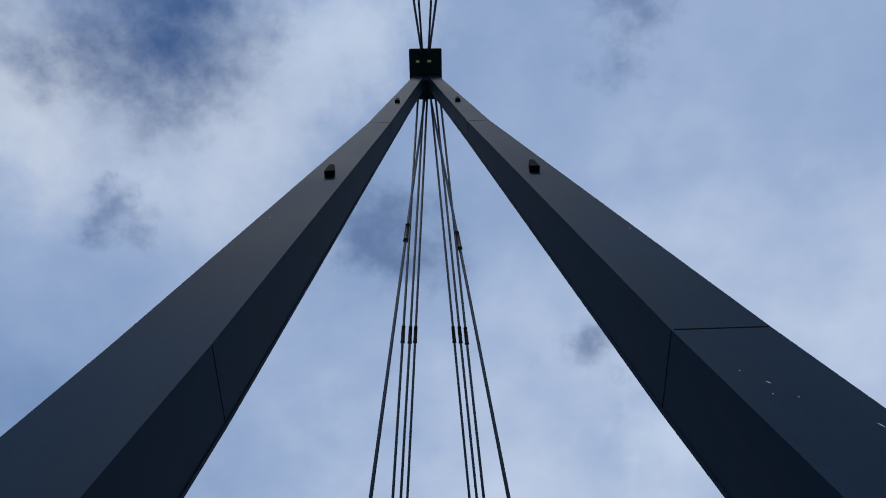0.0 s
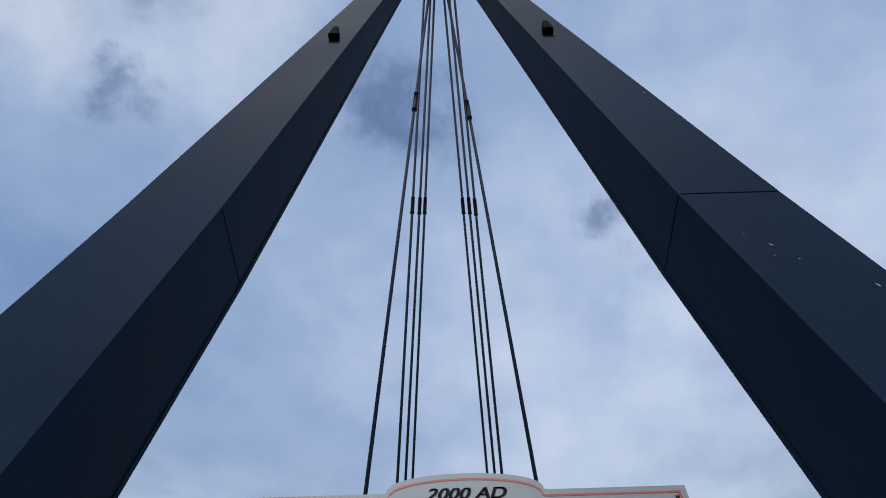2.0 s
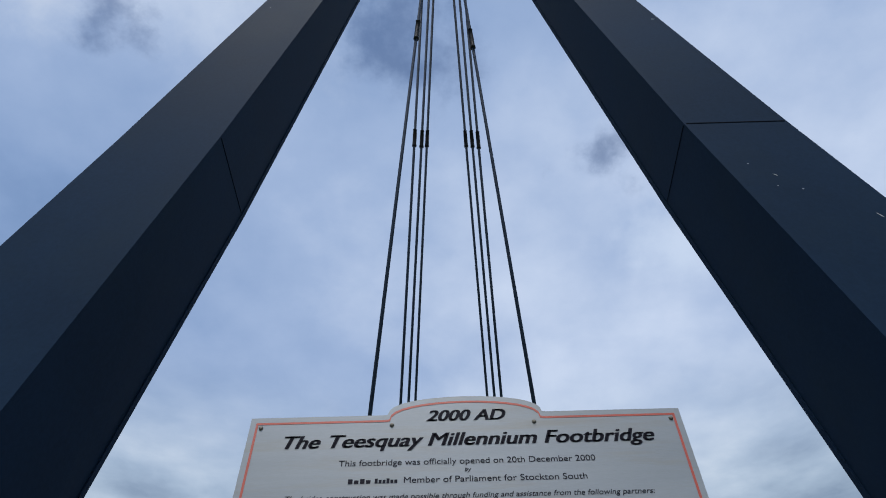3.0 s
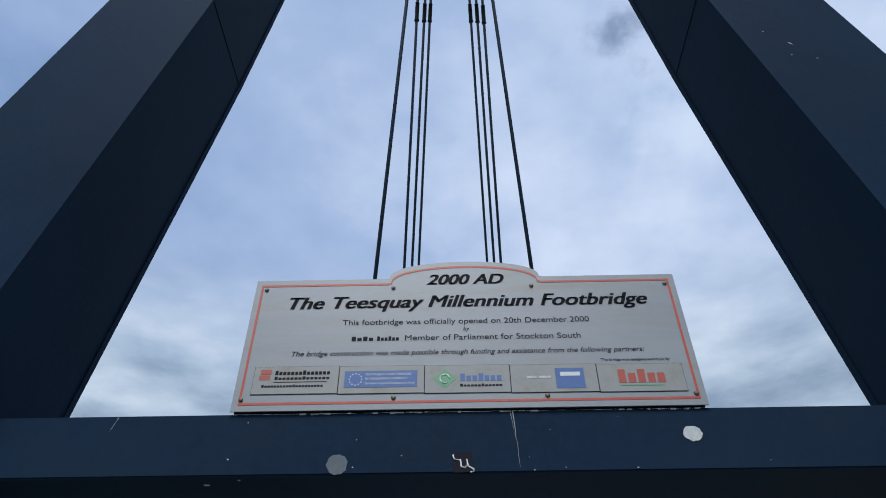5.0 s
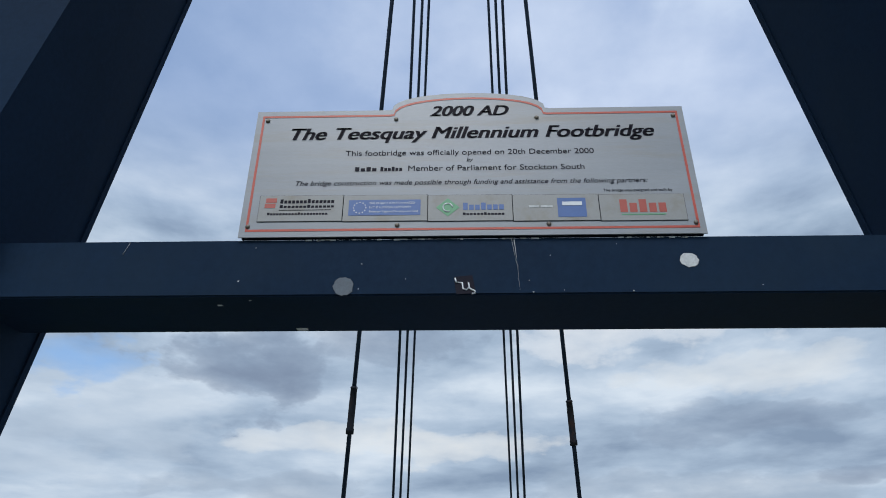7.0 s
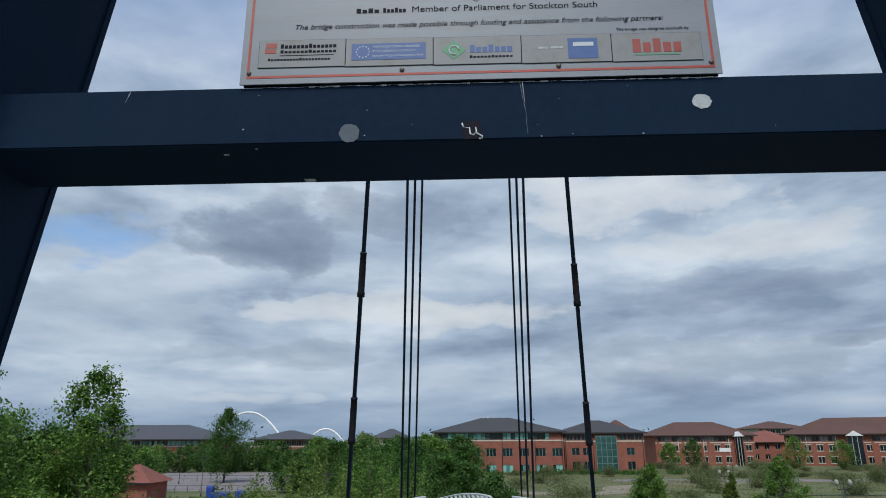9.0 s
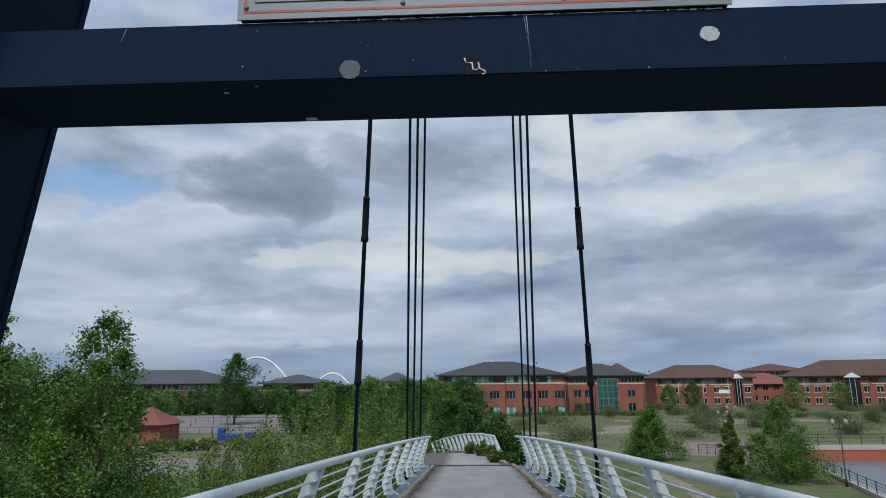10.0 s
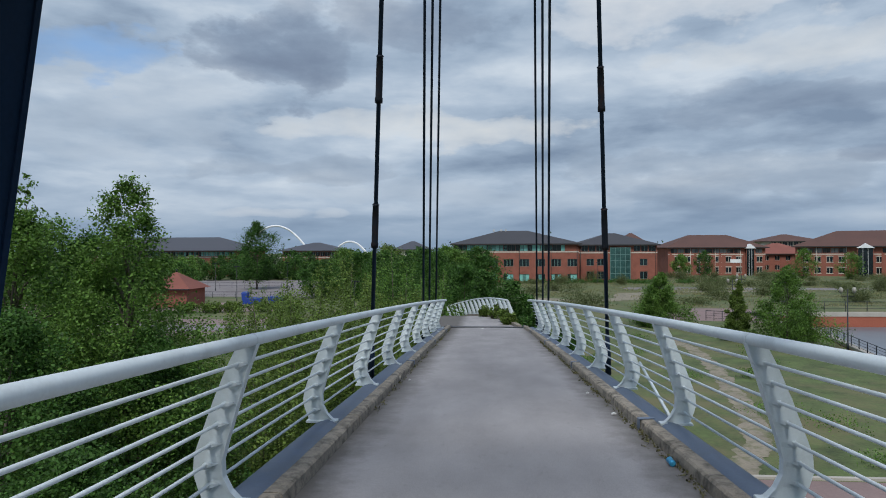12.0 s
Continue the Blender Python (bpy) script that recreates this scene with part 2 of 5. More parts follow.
def add_edge_grime(m, reach, colour):
    """Dirt that has gathered along both kerbs, broken up by noise."""
    t = m.node_tree
    b = [n for n in t.nodes if n.type == "BSDF_PRINCIPLED"][0]
    old = b.inputs["Base Color"].links[0].from_socket
    co = node(t, "ShaderNodeTexCoord")
    sp = node(t, "ShaderNodeSeparateXYZ")
    link(t, co.outputs["Object"], sp.inputs[0])
    nz = node(t, "ShaderNodeTexNoise", {"Scale": 2.2, "Detail": 8.0, "Roughness": 0.7})
    link(t, co.outputs["Object"], nz.inputs["Vector"])
    edge = mathn(t, "ADD", mathn(t, "ABSOLUTE", sp.outputs[0]), mathn(t, "MULTIPLY", mathn(t, "SUBTRACT", nz.outputs[0], 0.5), 0.75))
    fac = ramp(t, mathn(t, "DIVIDE", edge, 2.0), [(reach / 2.0, 0.0), (reach / 2.0 + 0.22, 0.85)])
    link(t, mixc(t, fac, old, colour), b.inputs["Base Color"])


add_edge_grime(DECK, 1.13, (0.095, 0.088, 0.078))


# mesh helpers
def mesh_of(name, verts, faces, mat, smooth=False):
    me = bpy.data.meshes.new(name)
    me.from_pydata([tuple(v) for v in verts], [], faces)
    me.update()
    if smooth:
        me.polygons.foreach_set("use_smooth", [True] * len(me.polygons))
    if mat:
        me.materials.append(mat)
    return me


def part(name, me, parent=None, label=""):
    """Links a mesh as one object, under a thing or a part of it."""
    ob = new(name, me)
    ob.parent = parent
    if label:
        tagged(ob, label)
    return ob


def thing(name, label, category, group="", kind="", at=(0, 0, 0)):
    ob = new(name)
    ob.location = at
    return tagged(ob, label, category, group, kind)


def from_bm(name, bm, mat, smooth=False):
    bmesh.ops.recalc_face_normals(bm, faces=bm.faces)
    me = bpy.data.meshes.new(name)
    bm.to_mesh(me)
    bm.free()
    if smooth:
        me.polygons.foreach_set("use_smooth", [True] * len(me.polygons))
    me.materials.append(mat)
    return me


def box(name, lo, hi, mat, bevel=0.0):
    bm = bmesh.new()
    bmesh.ops.create_cube(bm, size=1.0)
    for v in bm.verts:
        v.co = [lo[i] if v.co[i] < 0 else hi[i] for i in range(3)]
    if bevel:
        bmesh.ops.bevel(bm, geom=bm.edges[:], offset=bevel, segments=2, affect="EDGES")
    return from_bm(name, bm, mat)


def loft(name, rings, mat, caps=True, smooth=False, bevel=0.0):
    bm = bmesh.new()
    rows = [[bm.verts.new(p) for p in ring] for ring in rings]
    k = len(rows[0])
    for a, b in zip(rows, rows[1:]):
        for i in range(k):
            bm.faces.new((a[i], a[(i + 1) % k], b[(i + 1) % k], b[i]))
    if caps:
        bm.faces.new(rows[0][::-1])
        bm.faces.new(rows[-1])
    if bevel:
        long = [e for e in bm.edges if len(e.link_faces) == 2 and e.calc_face_angle(0) > 0.5]
        bmesh.ops.bevel(bm, geom=long, offset=bevel, segments=2, affect="EDGES")
    return from_bm(name, bm, mat, smooth)


def tube(name, pts, radius, mat, n=10):
    """A round bar along points; radius: one number or one for each point."""
    pts = [Vector(p) for p in pts]
    rr = radius if isinstance(radius, (list, tuple)) else [radius] * len(pts)
    rings = []
    for i, p in enumerate(pts):
        way = (pts[min(i + 1, len(pts) - 1)] - pts[max(i - 1, 0)]).normalized()
        ref = Vector((1, 0, 0)) if abs(way.x) < 0.8 else Vector((0, 1, 0))
        u = way.cross(ref).normalized()
        w = way.cross(u)
        rings.append([p + rr[i] * (math.cos(2 * math.pi * k / n) * u + math.sin(2 * math.pi * k / n) * w) for k in range(n)])
    return loft(name, rings, mat, True, True)


def prism(name, outline, y0, y1, mat, bevel=0.0):
    """An outline in x and z, drawn out from y0 to y1."""
    bm = bmesh.new()
    a = [bm.verts.new((x, y0, z)) for x, z in outline]
    b = [bm.verts.new((x, y1, z)) for x, z in outline]
    bm.faces.new(a)
    bm.faces.new(b[::-1])
    k = len(a)
    for i in range(k):
        bm.faces.new((a[i], b[i], b[(i + 1) % k], a[(i + 1) % k]))
    if bevel:
        bmesh.ops.bevel(bm, geom=bm.edges[:], offset=bevel, segments=1, affect="EDGES")
    return from_bm(name, bm, mat)


# the bridge deck: a gentle hump that falls away ahead and bends a little to the left
GROUND = -6.9
DECK_END = 28.6


def deck_z(y):
    y = max(y, -14.0)
    return -0.05 * y - 0.0004 * y * abs(y)


def deck_x(y):
    return -0.004 * max(0.0, y - 4.0) - 0.00016 * max(0.0, y - 8.0) ** 2


def along(y0, y1, step):
    n = max(1, round((y1 - y0) / step))
    return [y0 + (y1 - y0) * i / n for i in range(n + 1)]


def sweep(name, section, ys, mat, side=1, smooth=False, bevel=0.0):
    """A cross-section of (x, z) over the deck, swept along it; side -1 mirrors it."""
    rings = [[(deck_x(y) + side * x, y, deck_z(y) + z) for x, z in section] for y in ys]
    return loft(name, rings, mat, True, smooth, bevel)


YS = [-62.0, -40.0] + along(-14.0, DECK_END, 1.2)
deck = tagged(part("deck", sweep("deck", [(-1.6, 0), (-0.8, 0.012), (0, 0.018), (0.8, 0.012), (1.6, 0), (1.6, -0.3), (-1.6, -0.3)], YS, DECK)), "worn grey resin-surfaced footbridge deck", "deck", kind="structure")



def worn_kerb(y0, y1, side):
    """A concrete kerb stone whose upper edges are chipped and uneven."""
    rings = []
    for y in along(y0, y1, 0.045 if 0 < y0 < 9 else 0.2):
        n = [noise.noise((3.3 * y, 3.1 * k + 9 * side, 0.4)) + 0.7 * noise.noise((9.7 * y, 2.7 * k, side)) for k in range(4)]
        chip = 0.016 * max(0.0, n[0]) ** 2 + 0.03 * max(0.0, n[0] - 0.55)
        rings.append([(deck_x(y) + side * x, y, deck_z(y) + z) for x, z in (
            (1.575, -0.02), (1.578 + 0.006 * n[1], 0.05), (1.582 + 0.005 * n[2] + chip, 0.096 - chip), (1.602 + chip, 0.116 - 0.4 * chip + 0.003 * n[3]),
            (1.66, 0.118 + 0.003 * n[1]), (1.72, 0.116 + 0.004 * n[2]), (1.735, 0.10), (1.735, -0.25), (1.575, -0.25))])
    return loft("kerb_stone", rings, KERB)


for side in (-1, 1):
    kerb = thing("kerb", "weathered concrete kerb along the footbridge deck", "kerb", "kerbs of the footbridge", "structure")
    y = -12.53
    while y < DECK_END - 0.3:
        y1 = min(y + 2.85, DECK_END)
        part("kerb_stone", worn_kerb(y + 0.012, y1 - 0.012, side), kerb)
        if round((y + 12.53) / 2.85) % 2 == 0 and (side > 0 or y1 > 9):
            part("joint_plate", sweep("joint_plate", [(1.562, -0.02), (1.562, 0.124), (1.74, 0.134), (1.74, 0.128), (1.572, 0.116), (1.572, -0.02)], [y1 - 0.05, y1 + 0.05], TUBE_BLUE, side), kerb, "grey metal joint cover")
        y = y1
    ring = [(1.95 + 0.225 * math.cos(a), -0.165 + 0.225 * math.sin(a)) for a in [2 * math.pi * k / 20 for k in range(20)]]
    tagged(part("edge_tube", sweep("edge_tube", ring, YS, TUBE_BLUE, side, True)), "blue-grey painted steel edge tube beside the kerb", "edge beam", "edge tubes of the footbridge", "structure")
tagged(part("deck_underside", sweep("deck_underside", [(-1.8, -0.31), (1.8, -0.31), (1.2, -0.75), (-1.2, -0.75)], YS, STEEL_BLUE)), "dark blue steel box girder under the deck", "girder", kind="structure")

# balustrades: leaning flat posts with curved feet, seven bars and a round handrail
POST_Y = {-1: [4.57 + 2.85 * (i - 6) for i in range(15)], 1: [4.9 + 2.65 * (i - 6) for i in range(15)]}
# inner and outer edge of a post: outward distance and height over the deck
POST_IN = [(1.86, 0.055), (1.90, 0.065), (1.965, 0.13), (2.015, 0.23), (2.02, 0.34), (1.985, 0.48), (1.905, 0.75), (1.835, 0.98), (1.765, 1.175)]
POST_OUT = [(2.15, 0.055), (2.17, 0.07), (2.20, 0.14), (2.235, 0.25), (2.225, 0.38), (2.175, 0.52), (2.08, 0.78), (1.985, 1.01), (1.90, 1.18)]
BAR_AT = [(2.105, 0.17), (2.125, 0.315), (2.09, 0.46), (2.04, 0.605), (1.985, 0.75), (1.935, 0.895), (1.885, 1.035)]


def post_mesh(side):
    bm = bmesh.new()
    for y0, y1, inner, outer in ((-0.009, 0.009, POST_IN, POST_OUT), (-0.035, 0.035, [(x - 0.012, z) for x, z in POST_IN], POST_IN)):
        rows = []
        for (xi, zi), (xo, zo) in zip(inner, outer):
            rows.append([bm.verts.new((side * x, y, z)) for x, z, y in ((xi, zi, y0), (xo, zo, y0), (xo, zo, y1), (xi, zi, y1))])
        for a, b in zip(rows, rows[1:]):
            for i in range(4):
                bm.faces.new((a[i], a[(i + 1) % 4], b[(i + 1) % 4], b[i]))
        bm.faces.new(rows[0])
        bm.faces.new(rows[-1])
    return from_bm("post", bm, RAIL)


def seat_wedge_mesh(side):
    """A wedge where one bar meets a post: its flattened seat, enlarged to imitate contact shade."""
    bm = bmesh.new()
    reach = -0.075 if side < 0 else -0.035
    vs = [bm.verts.new((side * a, y, b)) for a, b, y in ((-0.085, 0.004, -0.014), (0.014, -0.02, reach), (0.014, 0.016, reach))]
    ws = [bm.verts.new((side * a, -0.0095, b)) for a, b in ((-0.09, -0.03), (0.014, -0.045), (0.014, 0.016))]
    bm.faces.new(vs)
    bm.faces.new(ws[::-1])
    for i in range(3):
        bm.faces.new((vs[i], vs[(i + 1) % 3], ws[(i + 1) % 3], ws[i]))
    return from_bm("seat_shade_wedge", bm, RAIL)


for side in (-1, 1):
    rail = thing("balustrade", "pale grey painted steel balustrade with leaning posts", "railing", "balustrades of the footbridge")
    pm, cm = post_mesh(side), seat_wedge_mesh(side)
    foot = box("foot_plate", (min(side * 1.83, side * 2.19), -0.06, 0.03), (max(side * 1.83, side * 2.19), 0.06, 0.056), RAIL, 0.004)
    for y in POST_Y[side]:
        if y > DECK_END + 0.2:
            continue
        p = part("post", pm, rail)
        p.matrix_basis = pose(deck_x(y), y, deck_z(y))
        part("foot_plate", foot, p)
        for x, z in BAR_AT if y > 0 else ():
            part("seat_shade_wedge", cm, p).location = (side * x, 0, z)
    for x, z in BAR_AT:
        part("bar", tube("bar", [(deck_x(y) + side * x, y, deck_z(y) + z) for y in along(-12.9, DECK_END, 1.325)], 0.0135, RAIL, 8), rail)
    hp = [(deck_x(y) + side * 1.80, y, deck_z(y) + 1.205) for y in along(-12.9, DECK_END, 0.6625)]
    part("handrail", tube("handrail", hp, 0.046, RAIL, 16), rail)
    for y in POST_Y[side][::2]:
        if y < DECK_END:
            part("rail_sleeve", tube("rail_sleeve", [(deck_x(y) + side * 1.80, y + d, deck_z(y + d) + 1.205) for d in (-0.012, 0.012)], 0.0475, RAIL, 16), rail)

# the pylon: two tapering box legs that meet under a head, with a crossbeam
LEAN = 0.045


def front_y(z):
    return 2.4 + LEAN * (z - 3.2)


# height, inner edge, outer edge, depth
LEG = [(-7.4, 3.80, 5.15, 1.20), (3.2, 2.50, 3.50, 1.0), (7.0, 1.99, 2.87, 0.88), (17.1, 0.885, 1.40, 0.50), (26.2, 0.055, 0.42, 0.42)]


def leg_at(z):
    for a, b in zip(LEG, LEG[1:]):
        if z <= b[0]:
            f = (z - a[0]) / (b[0] - a[0])
            return [p + f * (q - p) for p, q in zip(a[1:], b[1:])]
    return LEG[-1][1:]


def rear(z, side):
    """How far the inner rear edge of a leg lies behind its inner front edge."""
    return (0.025 if 5 < z < 20 else 0.0) if side > 0 else (0.012 if 5 < z < 20 else -0.013 if z < 5 else 0.0)


pylon = thing("pylon", "tall dark navy painted steel A-frame bridge pylon", "pylon", at=(-0.035, 0, 0))
for side in (-1, 1):
    rings = []
    for z in (-7.4, 3.2, 7.0, 17.1, 26.2):
        i, o, d = leg_at(z)
        y = front_y(z)
        rings.append([(side * i, y, z), (side * o, y, z), (side * o, y + d, z), (side * (i + rear(z, side)), y + d, z)])
    leg = part("leg", loft("leg", rings, STEEL_BLUE, bevel=0.02), pylon)
    for z in (7.0, 17.1):
        i, o, d = leg_at(z)
        y = front_y(z)
        if side > 0 or z > 10:
            part("weld_seam", box("weld_seam", (min(side * i, side * o) + 0.02, y - 0.004, z - 0.006), (max(side * i, side * o) - 0.02, y + 0.01, z + 0.006), SEAM), leg)
        ends = ((i, y + 0.02), (i + 0.96 * rear(z, side), y + d - 0.05))
        part("weld_seam", loft("weld_seam", [[(side * (x + a), q, z + b) for a, b in ((-0.003, -0.006), (0.01, -0.006), (0.01, 0.006), (-0.003, 0.006))] for x, q in ends], SEAM), leg)
    # back flange, a narrow lip along the inner rear edge
    lip = []
    for z in (-7.4, 3.2, 7.0, 17.1, 25.6):
        i, o, d = leg_at(z)
        y = front_y(z) + d
        k = i + rear(z, side)
        lip.append([(side * (k + a), y + b, z) for a, b in ((-0.012, -0.035), (0.01, -0.035), (0.01, 0.012), (-0.012, 0.012))])
    part("flange", loft("flange", lip, STEEL_BLUE), leg)
    for z, s in ((12.5, 1.0), (20.0, 0.8)):
        i, o, d = leg_at(z)
        x, y = i + 0.42 * (o - i), front_y(z)
        lug = prism("lifting_lug", [(-0.085 * s, -0.12 * s), (0.085 * s, -0.12 * s), (0.05 * s, 0.22 * s), (0.03 * s, 0.26 * s), (-0.03 * s, 0.26 * s), (-0.05 * s, 0.22 * s)], -0.12 * s, 0.02, SEAM, 0.01)
        ob = part("lifting_lug", lug, leg, "dark steel lifting lug")
        ob.location = (side * x, y, z)

beam = part("crossbeam", box("crossbeam", (-2.62, 2.75, 3.11), (2.62, 3.25, 3.42), STEEL_BLUE, 0.008), pylon)
head = part("head", box("head", (-0.58, 2.52, 26.15), (0.58, 4.3, 26.38), STEEL_BLUE, 0.02), pylon)
for x in (-0.2, 0.2):
    part("eye_plate", box("eye_plate", (x - 0.14, 2.9, 26.12), (x - 0.02 if x < 0 else x + 0.0, 2.98, 26.155), RAIL), head)
ob = part("gusset", prism("gusset", [(-0.16, 25.0), (-0.07, 25.25), (0, 25.3), (0.07, 25.25), (0.16, 25.0), (0.1, 26.2), (-0.1, 26.2)], 3.45, 3.75, STEEL_BLUE), pylon)

# stay cables

def cable(x, y, z, top, radius, sockets, label, group="stay cables of the pylon"):
    """A stay from the head to an anchorage; sockets: share of the way down, half length, radius."""
    c = thing("stay_cable", label, "cable", group)
    a, b = Vector(top), Vector((x, y, z))
    way = (b - a).normalized()
    part("strand", tube("strand", [a, b], radius, CABLE, 10), c)
    for f, half, r in sockets:
        m = a.lerp(b, f)
        pts = [m + way * half * k for k in (-1, -0.93, -0.9, -0.3, 0.75, 0.8, 1)]
        part("socket", tube("socket", pts, [radius * 1.15, r * 1.12, r * 0.93, r, r, r * 1.15, r * 1.12], SOCKET, 12), c)
    part("anchor_fork", tube("anchor_fork", [b - way * 0.9, b - way * 0.5, b], [radius * 1.1, radius * 1.6, radius * 1.7], CABLE, 10), c)
    return c


for side, x, y, tx in ((-1, -2.433, 12.8, -0.08), (1, 2.376, 13.8, 0.092)):
    cable(x, y, deck_z(y) - 0.2, (tx, 4.0, 25.2), 0.038, [(0.262, 0.34, 0.06), (0.792, 0.40, 0.06), (0.886, 0.42, 0.06)], "dark steel stay rod with turnbuckle sockets beside the deck")
for x, y, tx, f in ((-2.524, 24.15, -0.329, 0.264), (-2.556, 26.83, -0.127, 0.246), (-2.567, 30.4, -0.008, 0.225), (2.199, 25.42, 0.438, 0.258), (2.213, 28.12, 0.277, 0.239), (2.224, 31.56, 0.11, 0.22)):
    cable(x, y, deck_z(min(y, DECK_END)) - 0.2, (tx, 4.0, 25.2), 0.038, [(f, 0.26, 0.056)], "dark steel bridge stay cable with spelter socket")
for x, y, tx in ((-2.4, -18.5, -0.15), (-2.4, -51.8, -0.13), (2.4, -34.2, 0.07), (2.4, -16.8, 0.09)):
    cable(x, y, 0.6, (tx, 2.78, 26.2), 0.038, [], "dark steel backstay cable over the deck")
# brackets that carry the stay rods outside the edge tube
for side, x, y in ((-1, -2.433, 12.8), (1, 2.376, 13.8)):
    br = thing("anchor_bracket", "grey steel outrigger bracket of a stay rod", "bracket", "outrigger brackets of the stays")
    z = deck_z(y) - 0.25
    part("arm", tube("arm", [(side * 1.9, y, z), (x, y, z)], 0.06, CABLE, 8), br)
    if side > 0:
        for p, q in (((2.34, 10.8, -0.22), (2.26, 8.6, -0.62)), ((2.36, 10.4, -0.36), (2.30, 8.8, -0.66))):
            part("strut", tube("strut", [p, q], 0.022, RAIL, 8), br)

# the sign on the crossbeam
sign = thing("sign", "brushed aluminium commemorative sign with red border on the crossbeam", "sign", at=(-0.035, 2.735, 3.425))
SW, SH, AW, AH = 1.178, 0.80, 0.425, 0.115


def sign_outline(inset):
    """Half outlines joined: straight edges with a low arch in the middle of the top."""
    w, h, a = SW - inset, SH - inset, AW - 0.3 * inset
    pts = [(-w, inset), (w, inset), (w, h), (a + 0.02, h), (a, h + 0.004)]
    for k in range(1, 16):
        f = k / 16
        pts.append((a * math.cos(math.pi * f), h + AH * math.sin(math.pi * f) ** 0.8))
    return pts + [(-a, h + 0.004), (-a - 0.02, h), (-w, h)]


part("panel", prism("panel", sign_outline(0), -0.004, 0.004, SIGN), sign)
outer, inner = sign_outline(0.032), sign_outline(0.0445)
bm = bmesh.new()
va = [bm.verts.new((x, -0.0055, z)) for x, z in outer]
vb = [bm.verts.new((x, -0.0055, z)) for x, z in inner]
vc = [bm.verts.new((x, -0.003, z)) for x, z in outer]
vd = [bm.verts.new((x, -0.003, z)) for x, z in inner]
for i in range(len(va)):
    j = (i + 1) % len(va)
    for p, q in ((va, vb), (vb, vd), (vd, vc), (vc, va)):
        bm.faces.new((p[i], p[j], q[j], q[i]))
part("border", from_bm("border", bm, RED), sign, "flaking red painted border line")
for x in (-0.9, -0.3, 0.3, 0.9):
    part("support_strip", box("support_strip", (x - 0.09, 0.005, 0.01), (x + 0.09, 0.03, SH - 0.05), SEAM), sign)
part("base_strip", box("base_strip", (-1.16, 0.005, -0.006), (1.16, 0.02, 0.03), SEAM), sign)
for x, z in ((-1.115, 0.735), (-0.40, 0.735), (0.375, 0.735), (1.12, 0.735), (-1.135, 0.062), (-0.372, 0.062), (0.395, 0.062), (1.13, 0.062)):
    b = tube("bolt", [(0, 0.003, 0), (0, -0.006, 0), (0, -0.012, 0), (0, -0.0135, 0)], [0.0125, 0.0125, 0.0095, 0.005], BOLT, 10)
    part("bolt", b, sign, "rusty round-headed bolt").location = (x, 0, z)


def text(words, x, z, size, mat, width=None, shear=0.0, bold=0.0, align="CENTER", depth=-0.0055, name="lettering", parent=None):
    cu = bpy.data.curves.new("words", "FONT")
    cu.body, cu.size, cu.shear, cu.align_x, cu.extrude = words, size, shear, align, 0.0005
    tmp = bpy.data.objects.new("words", cu)
    scene.collection.objects.link(tmp)
    bpy.context.view_layer.update()
    me = bpy.data.meshes.new_from_object(tmp)
    w = tmp.dimensions.x
    bpy.data.objects.remove(tmp)
    if bold > 0.001:
        # heavier stems: the same letters again a little to either side
        n, co = len(me.vertices), np.empty(3 * len(me.vertices))
        me.vertices.foreach_get("co", co)
        co = co.reshape(-1, 3)
        polys = [tuple(p.vertices) for p in me.polygons]
        verts = np.concatenate([co + np.array([k * bold, 0, 0.0004 * abs(k)]) for k in (0, -1, 1)])
        me = mesh_of("letters", verts, [tuple(i + n * k for i in p) for k in range(3) for p in polys], None)
    me.materials.clear()
    me.materials.append(mat)
    ob = part(name, me, parent or sign)
    ob.matrix_basis = pose(x, depth, z, 90, 0, 0) @ Matrix.Diagonal((width / w if width else 1, 1, 1, 1))
    return ob


def bar(x0, x1, z, h, mat, parent=None, depth=-0.0055, name="printed_bar"):
    return part(name, box(name, (x0, depth - 0.0006, z), (x1, depth + 0.0006, z + h), mat), parent or sign)


def blocks(x0, x1, z, h, n, mat, parent=None, depth=-0.0055):
    """A row of plain blocks where lettering cannot be told."""
    w = (x1 - x0) / n
    for k in range(n):
        bar(x0 + w * k + 0.12 * w, x0 + w * (k + 1) - 0.12 * w, z, h * (1.0 if k in (0, n // 2) else 0.72), mat, parent, depth)


text("2000 AD", 0.0, 0.755, 0.098, INK, 0.43, 0.28, 0.0036)
text("The Teesquay Millennium Footbridge", 0.0, 0.602, 0.112, INK, 1.97, 0.28, 0.0036)
text("This footbridge was officially opened on 20th December 2000", 0.0, 0.492, 0.048, INK, 1.33, 0.0, 0.0006)
text("by", 0.0, 0.448, 0.034, INK, None, 0.25, 0.0003)
blocks(-0.612, -0.49, 0.392, 0.026, 4, INK)
blocks(-0.475, -0.355, 0.392, 0.026, 6, INK)
text("Member of Parliament for Stockton South", 0.14, 0.391, 0.048, INK, 0.93, 0.0, 0.0006)
text("The bridge construction was made possible through funding and assistance from the following partners:", 0.0, 0.305, 0.041, INK, 1.84, 0.25, 0.0004)
text("The bridge was designed and built by", 0.865, 0.25, 0.022, INK, 0.355, 0.0, 0.0002)
edges = (-1.093, -0.655, -0.218, 0.217, 0.658, 1.094)
plates = []
